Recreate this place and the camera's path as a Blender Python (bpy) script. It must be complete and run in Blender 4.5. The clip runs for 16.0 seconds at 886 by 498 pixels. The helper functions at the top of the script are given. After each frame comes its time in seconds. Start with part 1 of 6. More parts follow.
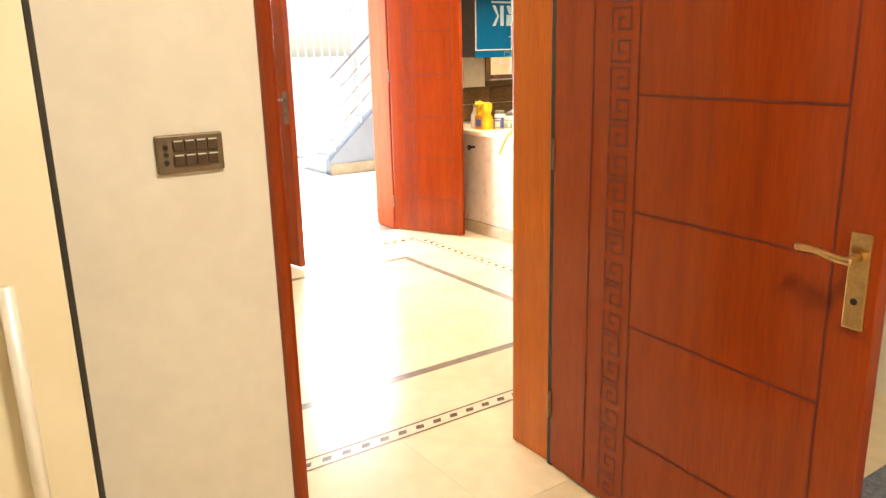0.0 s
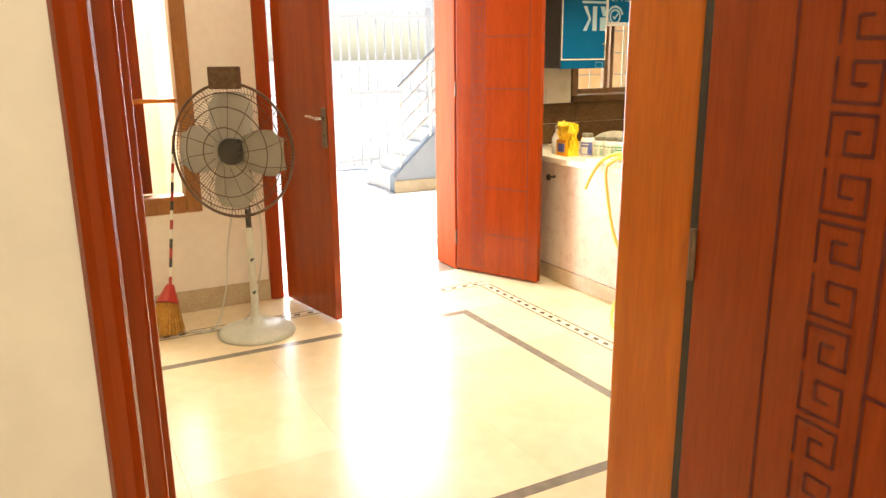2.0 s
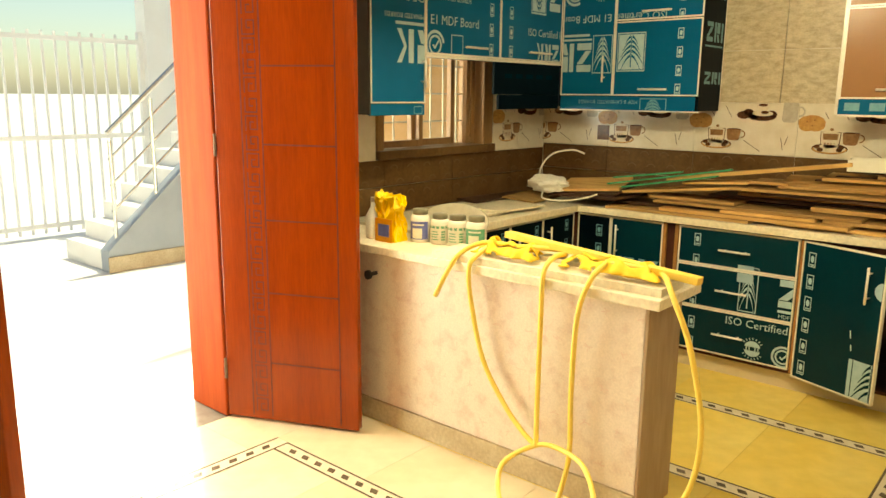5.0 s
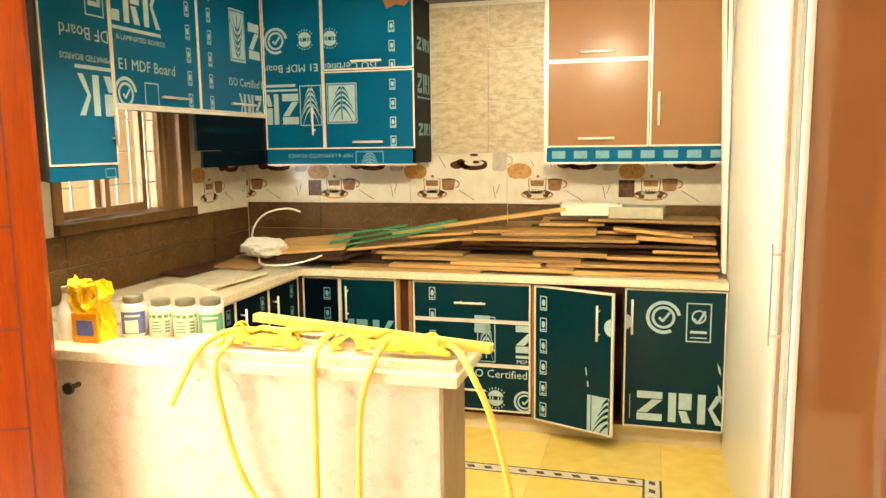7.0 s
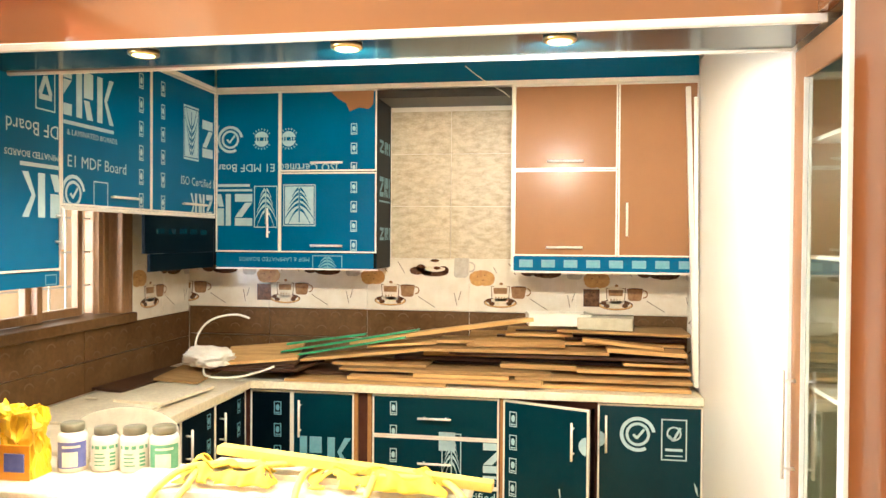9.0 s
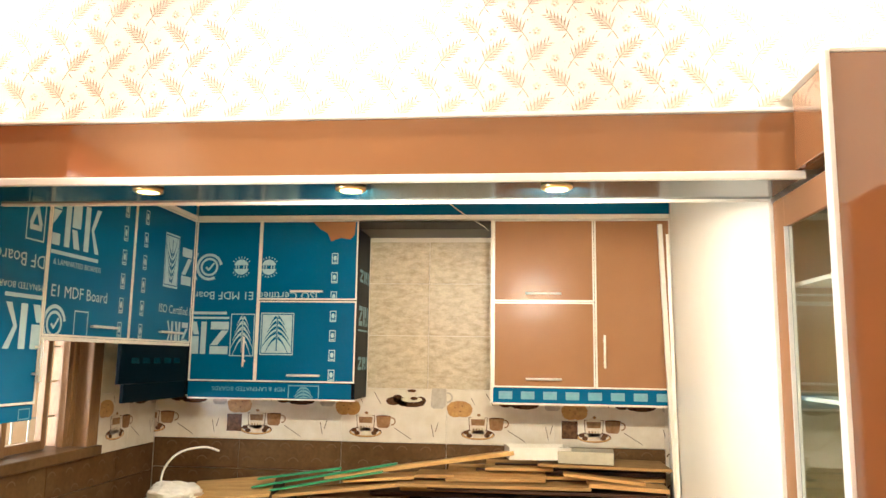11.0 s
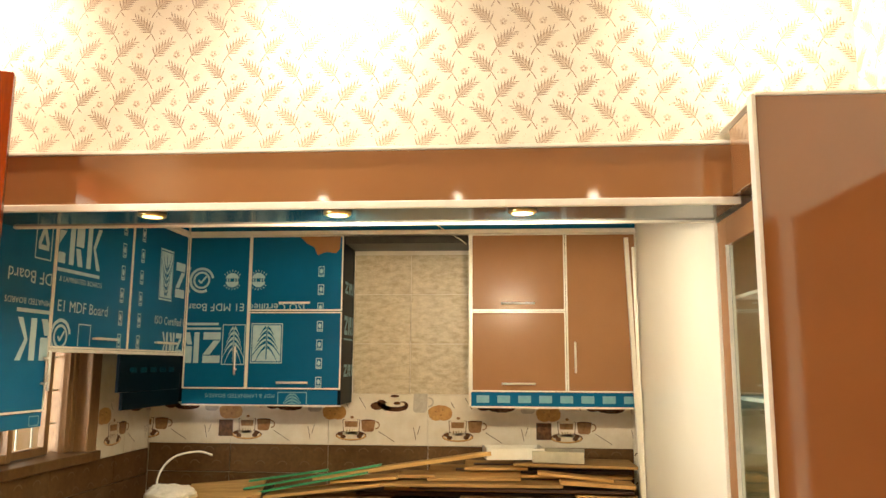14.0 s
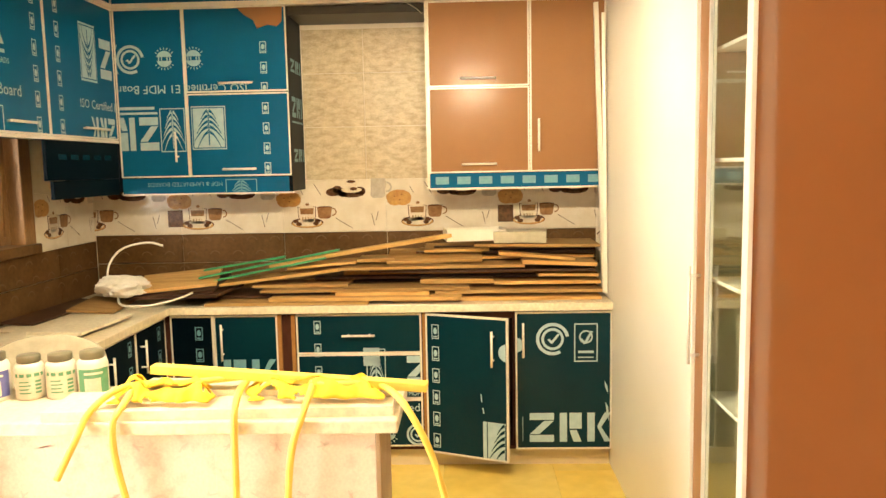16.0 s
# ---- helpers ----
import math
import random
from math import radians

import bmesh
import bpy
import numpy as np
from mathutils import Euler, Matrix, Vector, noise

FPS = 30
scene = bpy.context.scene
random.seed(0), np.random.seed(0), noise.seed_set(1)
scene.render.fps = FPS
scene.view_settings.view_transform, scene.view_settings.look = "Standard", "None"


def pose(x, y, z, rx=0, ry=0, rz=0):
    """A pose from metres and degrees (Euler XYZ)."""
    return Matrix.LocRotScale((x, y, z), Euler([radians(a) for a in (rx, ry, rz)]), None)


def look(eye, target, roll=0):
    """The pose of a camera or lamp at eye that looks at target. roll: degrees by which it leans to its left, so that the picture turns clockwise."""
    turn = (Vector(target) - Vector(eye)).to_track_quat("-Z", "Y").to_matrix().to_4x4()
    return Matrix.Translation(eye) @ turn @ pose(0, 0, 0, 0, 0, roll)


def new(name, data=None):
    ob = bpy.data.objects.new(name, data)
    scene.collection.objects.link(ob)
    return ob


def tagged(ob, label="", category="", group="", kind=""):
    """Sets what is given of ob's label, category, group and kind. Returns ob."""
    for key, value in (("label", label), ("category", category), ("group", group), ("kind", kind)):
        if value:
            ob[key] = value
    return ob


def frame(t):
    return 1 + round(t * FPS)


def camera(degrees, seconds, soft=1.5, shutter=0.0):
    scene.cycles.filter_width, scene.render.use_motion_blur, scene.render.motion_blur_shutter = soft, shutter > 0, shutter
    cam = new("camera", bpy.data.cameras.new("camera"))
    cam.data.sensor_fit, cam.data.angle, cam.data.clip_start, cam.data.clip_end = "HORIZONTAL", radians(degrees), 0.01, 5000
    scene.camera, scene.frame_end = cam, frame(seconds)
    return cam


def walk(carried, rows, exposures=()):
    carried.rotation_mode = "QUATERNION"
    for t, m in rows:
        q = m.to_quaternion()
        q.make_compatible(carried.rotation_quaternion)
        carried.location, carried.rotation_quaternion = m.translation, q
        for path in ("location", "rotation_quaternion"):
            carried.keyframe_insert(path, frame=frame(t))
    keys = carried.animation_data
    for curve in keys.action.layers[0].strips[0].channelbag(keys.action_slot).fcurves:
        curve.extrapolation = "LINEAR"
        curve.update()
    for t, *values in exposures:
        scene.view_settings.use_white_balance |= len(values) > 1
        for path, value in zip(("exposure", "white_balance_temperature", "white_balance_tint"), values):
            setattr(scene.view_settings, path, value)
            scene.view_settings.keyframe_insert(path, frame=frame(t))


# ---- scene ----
cam = camera(60.9, 16.0)
PATH = [
    (0, (0.121, 0.067, 1.503), (1.205, 1.67, 0.995), -1.4),
    (0.5, (0.301, 0.273, 1.487), (1.346, 1.903, 0.988), -1.2),
    (1, (0.48, 0.474, 1.497), (1.469, 2.143, 1.012), -0.8),
    (1.5, (0.62, 0.683, 1.493), (1.563, 2.379, 1.008), -0.4),
    (2, (0.762, 0.935, 1.532), (1.675, 2.644, 1.038), -0.6),
    (2.5, (0.894, 1.201, 1.52), (1.801, 2.911, 1.019), -0.3),
    (3, (1.025, 1.466, 1.529), (1.946, 3.169, 1.029), -0.2),
    (3.2, (1.083, 1.579, 1.532), (2.018, 3.275, 1.034), -0.4),
    (5.3, (1.509, 2.721, 1.547), (3.084, 3.893, 1.168), 0.6),
    (5.5, (1.538, 2.761, 1.548), (3.166, 3.864, 1.183), 0.5),
    (6, (1.599, 2.904, 1.548), (3.375, 3.763, 1.218), 0.0),
    (6.5, (1.626, 3.037, 1.559), (3.495, 3.68, 1.257), -0.5),
    (7, (1.672, 3.129, 1.566), (3.583, 3.65, 1.292), -0.7),
    (7.3, (1.709, 3.163, 1.575), (3.636, 3.64, 1.328), -0.6),
    (7.5, (1.73, 3.182, 1.581), (3.662, 3.645, 1.351), -0.4),
    (8, (1.753, 3.235, 1.599), (3.701, 3.655, 1.429), 0.0),
    (8.5, (1.791, 3.315, 1.617), (3.754, 3.684, 1.522), 0.2),
    (9, (1.805, 3.397, 1.634), (3.779, 3.715, 1.605), 0.4),
    (9.2, (1.802, 3.415, 1.635), (3.778, 3.72, 1.639), 0.4),
    (11.5, (1.713, 3.536, 1.706), (3.672, 3.717, 2.066), 1.0),
    (12, (1.657, 3.513, 1.722), (3.605, 3.686, 2.145), 1.1),
    (12.5, (1.599, 3.498, 1.735), (3.539, 3.669, 2.19), 1.0),
    (13, (1.535, 3.489, 1.741), (3.473, 3.656, 2.204), 0.9),
    (13.5, (1.496, 3.481, 1.727), (3.446, 3.645, 2.141), 0.6),
    (14, (1.501, 3.482, 1.693), (3.472, 3.639, 1.996), 0.3),
    (14.5, (1.525, 3.472, 1.651), (3.511, 3.621, 1.833), 0.0),
    (15, (1.57, 3.466, 1.626), (3.565, 3.599, 1.678), -0.3),
    (15.5, (1.643, 3.47, 1.602), (3.639, 3.571, 1.519), -0.7),
    (16, (1.742, 3.463, 1.585), (3.729, 3.53, 1.365), -1.1),
]
EXPOSURE = [(0, 0.75, 6500, 10), (2.0, 0.5, 6700, 8), (3.2, 0.08, 7000, 6), (5.3, 0.15, 8500, -8), (6.0, 0.42, 9300, -10), (7.0, 0.8, 7000, 0), (8.0, 0.9, 6000, 8), (9.2, 0.95, 5900, 9), (11.5, 0.42, 6200, 10), (13.0, -0.08, 6600, 8), (13.8, -0.02, 6900, 8), (14.5, 0.4, 7600, 6), (16.0, 0.65, 7600, 8)]
walk(cam, [(t, look(eye, target, roll)) for t, eye, target, roll in PATH], EXPOSURE)

# ---- world and light ----
world = bpy.data.worlds.new("world")
scene.world = world
world.use_nodes = True
wn = world.node_tree.nodes
sky = wn.new("ShaderNodeTexSky")
sky.sky_type, sky.sun_disc = "NISHITA", False
sky.sun_elevation, sky.sun_rotation = radians(69), radians(80)
world.node_tree.links.new(sky.outputs[0], wn["Background"].inputs[0])
wn["Background"].inputs[1].default_value = 0.15


def lamp(name, kind, m, power, colour):
    data = bpy.data.lights.new(name, kind)
    data.energy, data.color = power, colour
    ob = new(name, data)
    ob.matrix_world = m
    return ob


sun = lamp("sun", "SUN", look((0, 0, 10), (-3.4, -0.6, 0.8)), 5.0, (1.0, 0.95, 0.88))
sun.data.angle = radians(0.6)
# sky light in the front doorway
door_sky = lamp("doorway_light", "AREA", look((2.75, 6.9, 1.3), (2.75, 4.6, 1.3)), 230.0, (0.97, 0.98, 1.0))
door_sky.data.shape, door_sky.data.size, door_sky.data.size_y = "RECTANGLE", 2.4, 2.4
# sky light in the kitchen window
win_sky = lamp("window_light", "AREA", look((4.9, 5.9, 1.55), (4.9, 4.9, 1.2)), 2.5, (1.0, 0.9, 0.75))
win_sky.data.shape, win_sky.data.size, win_sky.data.size_y = "RECTANGLE", 0.9, 0.6
WARM = (1.0, 0.88, 0.68)


# ---- materials ----
def material(name, colour, rough=0.5, metal=0.0, second=None, scale=8.0, stretch=(1, 1, 1), bump=0.0, bump_scale=60.0, coat=0.0, mix=(0.35, 0.65), fine=0.0, emit=0.0, random=0.0, turn=0.0):
    m = bpy.data.materials.new(name)
    m.use_nodes = True
    t = m.node_tree
    b = t.nodes["Principled BSDF"]
    b.inputs["Base Color"].default_value = (*colour, 1)
    b.inputs["Roughness"].default_value = rough
    b.inputs["Metallic"].default_value = metal
    b.inputs["Coat Weight"].default_value = coat
    b.inputs["Coat Roughness"].default_value = 0.06
    geo = t.nodes.new("ShaderNodeTexCoord")
    mapping = t.nodes.new("ShaderNodeMapping")
    mapping.inputs["Scale"].default_value = stretch
    mapping.inputs["Rotation"].default_value = (0, 0, turn)
    t.links.new(geo.outputs["Object"], mapping.inputs[0])
    out = None
    if second:
        n = t.nodes.new("ShaderNodeTexNoise")
        n.inputs["Scale"].default_value, n.inputs["Detail"].default_value, n.inputs["Roughness"].default_value = scale, 6.0, 0.62
        t.links.new(mapping.outputs[0], n.inputs["Vector"])
        r = t.nodes.new("ShaderNodeMapRange")
        r.inputs[1].default_value, r.inputs[2].default_value = mix
        t.links.new(n.outputs["Fac"], r.inputs[0])
        c = t.nodes.new("ShaderNodeMix")
        c.data_type = "RGBA"
        c.inputs[6].default_value, c.inputs[7].default_value = (*colour, 1), (*second, 1)
        t.links.new(r.outputs[0], c.inputs[0])
        out = c.outputs[2]
    if fine > 0 and out:
        n2 = t.nodes.new("ShaderNodeTexNoise")
        n2.inputs["Scale"].default_value, n2.inputs["Detail"].default_value = scale * 9, 3.0
        t.links.new(mapping.outputs[0], n2.inputs["Vector"])
        r2 = t.nodes.new("ShaderNodeMapRange")
        r2.inputs[1].default_value, r2.inputs[2].default_value = 0.3, 0.7
        r2.inputs[3].default_value, r2.inputs[4].default_value = 1 - fine, 1 + fine * 0.4
        t.links.new(n2.outputs["Fac"], r2.inputs[0])
        s = t.nodes.new("ShaderNodeVectorMath")
        s.operation = "SCALE"
        t.links.new(out, s.inputs[0])
        t.links.new(r2.outputs[0], s.inputs[3])
        out = s.outputs[0]
    if random > 0 and out:
        info = t.nodes.new("ShaderNodeObjectInfo")
        r3 = t.nodes.new("ShaderNodeMapRange")
        r3.inputs[3].default_value, r3.inputs[4].default_value = 1 - random, 1 + random * 0.5
        t.links.new(info.outputs["Random"], r3.inputs[0])
        s2 = t.nodes.new("ShaderNodeVectorMath")
        s2.operation = "SCALE"
        t.links.new(out, s2.inputs[0])
        t.links.new(r3.outputs[0], s2.inputs[3])
        out = s2.outputs[0]
    if out:
        t.links.new(out, b.inputs["Base Color"])
    if bump > 0:
        n3 = t.nodes.new("ShaderNodeTexNoise")
        n3.inputs["Scale"].default_value, n3.inputs["Detail"].default_value = bump_scale, 4.0
        t.links.new(mapping.outputs[0], n3.inputs["Vector"])
        bp = t.nodes.new("ShaderNodeBump")
        bp.inputs["Strength"].default_value, bp.inputs["Distance"].default_value = bump, 0.004
        t.links.new(n3.outputs["Fac"], bp.inputs["Height"])
        t.links.new(bp.outputs[0], b.inputs["Normal"])
    if emit > 0:
        b.inputs["Emission Color"].default_value = (*colour, 1)
        b.inputs["Emission Strength"].default_value = emit
    return m


M_WALL = material("wall_paint", (0.84, 0.78, 0.67), 0.5, second=(0.79, 0.72, 0.60), scale=2.2, fine=0.04, bump=0.12, bump_scale=90)
M_CEIL = material("ceiling_paint", (0.82, 0.78, 0.70), 0.7, second=(0.78, 0.73, 0.64), scale=3, bump=0.05)
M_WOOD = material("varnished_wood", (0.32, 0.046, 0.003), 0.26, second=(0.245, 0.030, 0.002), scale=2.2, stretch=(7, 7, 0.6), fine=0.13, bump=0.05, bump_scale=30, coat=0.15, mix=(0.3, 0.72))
# same varnished wood, lightened by the reflected sheen put into its colour
M_WOOD_SHEEN = material("varnished_wood_sheen", (0.56, 0.140, 0.002), 0.26, second=(0.46, 0.100, 0.001), scale=2.2, stretch=(7, 7, 0.6), fine=0.12, coat=0.1)
M_WOOD_ORANGE = material("orange_frame_wood", (0.64, 0.19, 0.004), 0.3, second=(0.55, 0.14, 0.003), scale=2.2, stretch=(7, 7, 0.6), fine=0.12, coat=0.3)
M_FRAME = material("matt_frame_wood", (0.36, 0.060, 0.012), 0.7, second=(0.28, 0.040, 0.008), scale=2.2, stretch=(7, 7, 0.6), fine=0.13, bump=0.05, bump_scale=30)
M_GROOVE = material("wood_groove", (0.15, 0.016, 0.004), 0.75, second=(0.09, 0.010, 0.003), scale=20)
M_MARBLE = material("floor_marble", (0.72, 0.58, 0.36), 0.25, second=(0.80, 0.68, 0.47), scale=1.3, fine=0.06, mix=(0.3, 0.7), random=0.07)
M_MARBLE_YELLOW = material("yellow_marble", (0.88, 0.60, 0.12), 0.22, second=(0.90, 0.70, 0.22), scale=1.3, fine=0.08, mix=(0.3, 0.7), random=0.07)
M_GREY = material("grey_inlay", (0.19, 0.165, 0.13), 0.22, second=(0.25, 0.22, 0.175), scale=14)
M_BORDER = material("border_marble", (0.78, 0.68, 0.50), 0.2, second=(0.7, 0.58, 0.4), scale=12)
M_DARKSTONE = material("dark_inlay", (0.10, 0.075, 0.045), 0.25, second=(0.16, 0.12, 0.08), scale=30)
M_SKIRT = material("skirting_marble", (0.46, 0.36, 0.22), 0.25, second=(0.56, 0.46, 0.30), scale=7, fine=0.15)
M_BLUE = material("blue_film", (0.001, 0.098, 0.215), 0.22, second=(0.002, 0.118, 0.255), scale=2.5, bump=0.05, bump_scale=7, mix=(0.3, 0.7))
# teal film of the base fronts, darkened to carry the shade down there
M_TEAL_SHADED = material("teal_film_shaded", (0.001, 0.021, 0.032), 0.24, second=(0.001, 0.029, 0.041), scale=2.5, bump=0.05, bump_scale=7, mix=(0.3, 0.7))
# near-black copy of the film; shade of corners and carcasses is in the colour
M_BLUE_SHADED = material("blue_film_shaded", (0.0006, 0.0035, 0.0065), 0.4, second=(0.001, 0.006, 0.010), scale=4)
M_UNDER = material("dark_gloss_board", (0.003, 0.022, 0.034), 0.14, second=(0.004, 0.030, 0.044), scale=3)
M_LEAF_PALE = material("wallpaper_leaf_pale", (0.62, 0.50, 0.39), 0.6, second=(0.68, 0.56, 0.44), scale=25)
M_GOLD = material("orange_packet_print", (0.85, 0.36, 0.01), 0.4, second=(0.78, 0.30, 0.01), scale=20)
M_PRINT = material("film_print", (0.44, 0.60, 0.63), 0.4, second=(0.36, 0.52, 0.57), scale=30)
M_PRINT_DIM = material("film_print_pale", (0.16, 0.36, 0.44), 0.4, second=(0.12, 0.30, 0.38), scale=30)
M_BROWN = material("brown_laminate", (0.345, 0.172, 0.080), 0.24, second=(0.315, 0.154, 0.071), scale=1.5, bump=0.03, bump_scale=3.0)
M_BROWN_GLOSS = material("brown_gloss_laminate", (0.285, 0.122, 0.046), 0.06, second=(0.26, 0.110, 0.042), scale=1.5, bump=0.006, bump_scale=4.0, coat=1.0)
M_ALU = material("aluminium_trim", (0.84, 0.80, 0.71), 0.35, metal=0.12, second=(0.76, 0.72, 0.63), scale=12)
M_STEEL = material("brushed_steel", (0.75, 0.72, 0.66), 0.25, metal=1.0, second=(0.66, 0.63, 0.58), scale=20, stretch=(1, 1, 6))
M_HANDLE = material("satin_handle", (0.86, 0.83, 0.76), 0.32, metal=0.25, second=(0.80, 0.77, 0.70), scale=20)
M_BRASS = material("brass", (0.78, 0.56, 0.26), 0.28, metal=1.0, second=(0.62, 0.42, 0.18), scale=40, fine=0.2)
M_CORE = material("board_core", (0.42, 0.20, 0.055), 0.75, second=(0.34, 0.15, 0.04), scale=60, fine=0.2)
# brown board, darkened so that the cabinets' inner shade is in the colour
M_CARCASS_SHADED = material("carcass_inside_shaded", (0.055, 0.016, 0.010), 0.6, second=(0.085, 0.028, 0.018), scale=8)
M_MDF = material("mdf_board", (0.47, 0.255, 0.075), 0.7, second=(0.66, 0.41, 0.155), scale=3, stretch=(8, 1, 8), fine=0.15, bump=0.1, random=0.40)
# dark boards; shade between the stacked boards is put into this colour
M_MDF_DARK_SHADE = material("dark_board_shade", (0.040, 0.018, 0.010), 0.5, second=(0.075, 0.035, 0.018), scale=5)
M_COUNTER = material("counter_marble", (0.82, 0.74, 0.55), 0.28, second=(0.71, 0.61, 0.43), scale=6, fine=0.15)
M_PENFACE = material("peninsula_tile", (0.74, 0.63, 0.52), 0.35, second=(0.62, 0.46, 0.37), scale=13, fine=0.10, mix=(0.50, 0.74))
M_PENMOTIF = material("tile_motif", (0.66, 0.48, 0.40), 0.4, second=(0.70, 0.56, 0.46), scale=40)
M_PENEND = material("peninsula_end", (0.30, 0.20, 0.115), 0.55, second=(0.38, 0.27, 0.17), scale=5, stretch=(6, 6, 1), bump=0.3, bump_scale=25)
M_TILE_BROWN = material("brown_wall_tile", (0.105, 0.050, 0.016), 0.42, second=(0.155, 0.084, 0.034), scale=5, fine=0.2)
M_TILE_CREAM = material("cream_wall_tile", (0.68, 0.58, 0.40), 0.4, second=(0.42, 0.32, 0.18), scale=16, stretch=(1, 1, 2.2), fine=0.2, mix=(0.4, 0.75))
M_TILE_WHITE = material("white_wall_tile", (0.80, 0.74, 0.62), 0.2, second=(0.72, 0.64, 0.50), scale=9)
M_ARC = material("embossed_tile", (0.150, 0.084, 0.034), 0.4, second=(0.125, 0.066, 0.026), scale=20)
M_OLIVE = material("olive_lining", (0.36, 0.335, 0.20), 0.4, second=(0.42, 0.385, 0.24), scale=4)
M_COFFEE = material("tile_print_dark", (0.055, 0.020, 0.009), 0.25, second=(0.16, 0.07, 0.03), scale=60)
M_CUP = material("tile_print_cup", (0.24, 0.12, 0.05), 0.25, second=(0.36, 0.2, 0.09), scale=40)
M_BISCUIT = material("tile_print_biscuit", (0.60, 0.34, 0.10), 0.3, second=(0.46, 0.22, 0.06), scale=50)
M_GREYCUP = material("tile_print_grey", (0.42, 0.37, 0.29), 0.3, second=(0.52, 0.47, 0.38), scale=40)
M_CREAMPRINT = material("tile_print_cream", (0.78, 0.70, 0.55), 0.2, second=(0.7, 0.6, 0.45), scale=40)
M_PAPER = material("wallpaper", (0.80, 0.73, 0.62), 0.6, second=(0.76, 0.68, 0.56), scale=5, bump=0.06)
M_LEAF = material("wallpaper_leaf", (0.36, 0.265, 0.20), 0.6, second=(0.46, 0.35, 0.27), scale=14)
M_WHITE = material("white_laminate", (0.90, 0.87, 0.77), 0.30, second=(0.88, 0.84, 0.73), scale=2)
M_SWITCH = material("switch_plate", (0.22, 0.16, 0.10), 0.35, metal=0.4, second=(0.17, 0.12, 0.07), scale=30)
M_SWITCH_DARK = material("switch_rocker", (0.07, 0.04, 0.022), 0.35, second=(0.09, 0.055, 0.03), scale=30)
M_FANMETAL = material("fan_cage", (0.16, 0.11, 0.07), 0.4, metal=0.7, second=(0.10, 0.06, 0.04), scale=40)
M_FANBLADE = material("fan_blade", (0.50, 0.48, 0.41), 0.4, second=(0.46, 0.45, 0.38), scale=9)
M_FANPOLE = material("fan_stand", (0.56, 0.56, 0.48), 0.4, second=(0.48, 0.48, 0.40), scale=12, fine=0.1)
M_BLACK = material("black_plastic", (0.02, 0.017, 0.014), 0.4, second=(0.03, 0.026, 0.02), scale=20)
M_RED = material("red_plastic", (0.42, 0.03, 0.015), 0.4, second=(0.34, 0.02, 0.01), scale=20)
M_STRAW = material("broom_straw", (0.66, 0.37, 0.07), 0.8, second=(0.48, 0.23, 0.04), scale=50, fine=0.3)
M_YELLOW = material("yellow_plastic", (0.90, 0.62, 0.02), 0.4, second=(0.86, 0.52, 0.012), scale=14)
M_HOSE = material("yellow_hose", (0.88, 0.67, 0.15), 0.45, second=(0.82, 0.58, 0.10), scale=9)
M_CLOTH = material("yellow_cloth", (0.86, 0.60, 0.06), 0.75, second=(0.80, 0.50, 0.03), scale=18, bump=0.4, bump_scale=40)
M_PLASTIC = material("white_plastic", (0.82, 0.78, 0.68), 0.4, second=(0.74, 0.69, 0.57), scale=8, bump=0.2, bump_scale=20)
M_LABEL_BLUE = material("blue_label", (0.10, 0.12, 0.36), 0.4, second=(0.14, 0.16, 0.42), scale=30)
M_LABEL_GREEN = material("green_label", (0.10, 0.36, 0.20), 0.4, second=(0.16, 0.42, 0.25), scale=30)
M_LABEL_WHITE = material("white_label", (0.78, 0.76, 0.66), 0.5, second=(0.70, 0.68, 0.55), scale=40)
M_LID = material("grey_lid", (0.42, 0.38, 0.28), 0.4, second=(0.5, 0.46, 0.34), scale=20)
M_JARLID = material("olive_lid", (0.17, 0.16, 0.10), 0.4, second=(0.22, 0.20, 0.13), scale=20)
M_GREEN = material("green_strip", (0.022, 0.27, 0.115), 0.4, second=(0.035, 0.34, 0.15), scale=12)
M_GROUND = material("outside_paving", (0.78, 0.77, 0.74), 0.5, second=(0.72, 0.70, 0.67), scale=2)
# plaster of the stair's side, its shade put in as grey-blue
M_STAIR_SHADED = material("stair_plaster_shaded", (0.36, 0.40, 0.45), 0.6, second=(0.31, 0.35, 0.40), scale=3)
M_OUTWALL = material("outside_plaster", (0.88, 0.87, 0.84), 0.7, second=(0.84, 0.82, 0.78), scale=2)
M_ORANGE = material("outside_stone", (0.66, 0.40, 0.17), 0.7, second=(0.74, 0.5, 0.26), scale=4)
M_LAMP = material("lamp_glow", (1.0, 0.70, 0.26), 0.4, emit=5.0)
M_BULB = material("spot_glow", (1.0, 0.94, 0.84), 0.4, emit=20.0)
M_DARKWOOD = material("window_wood", (0.26, 0.135, 0.050), 0.45, second=(0.34, 0.19, 0.08), scale=4, stretch=(5, 5, 1), fine=0.2)
M_WINWOOD = material("side_window_wood", (0.30, 0.115, 0.024), 0.4, second=(0.37, 0.155, 0.036), scale=4, stretch=(5, 5, 1), fine=0.2)
M_WARDROBE = material("wardrobe_laminate", (0.78, 0.70, 0.52), 0.3, second=(0.72, 0.63, 0.45), scale=3)
M_RUG = material("dark_rug", (0.10, 0.12, 0.16), 0.9, second=(0.2, 0.22, 0.26), scale=50)

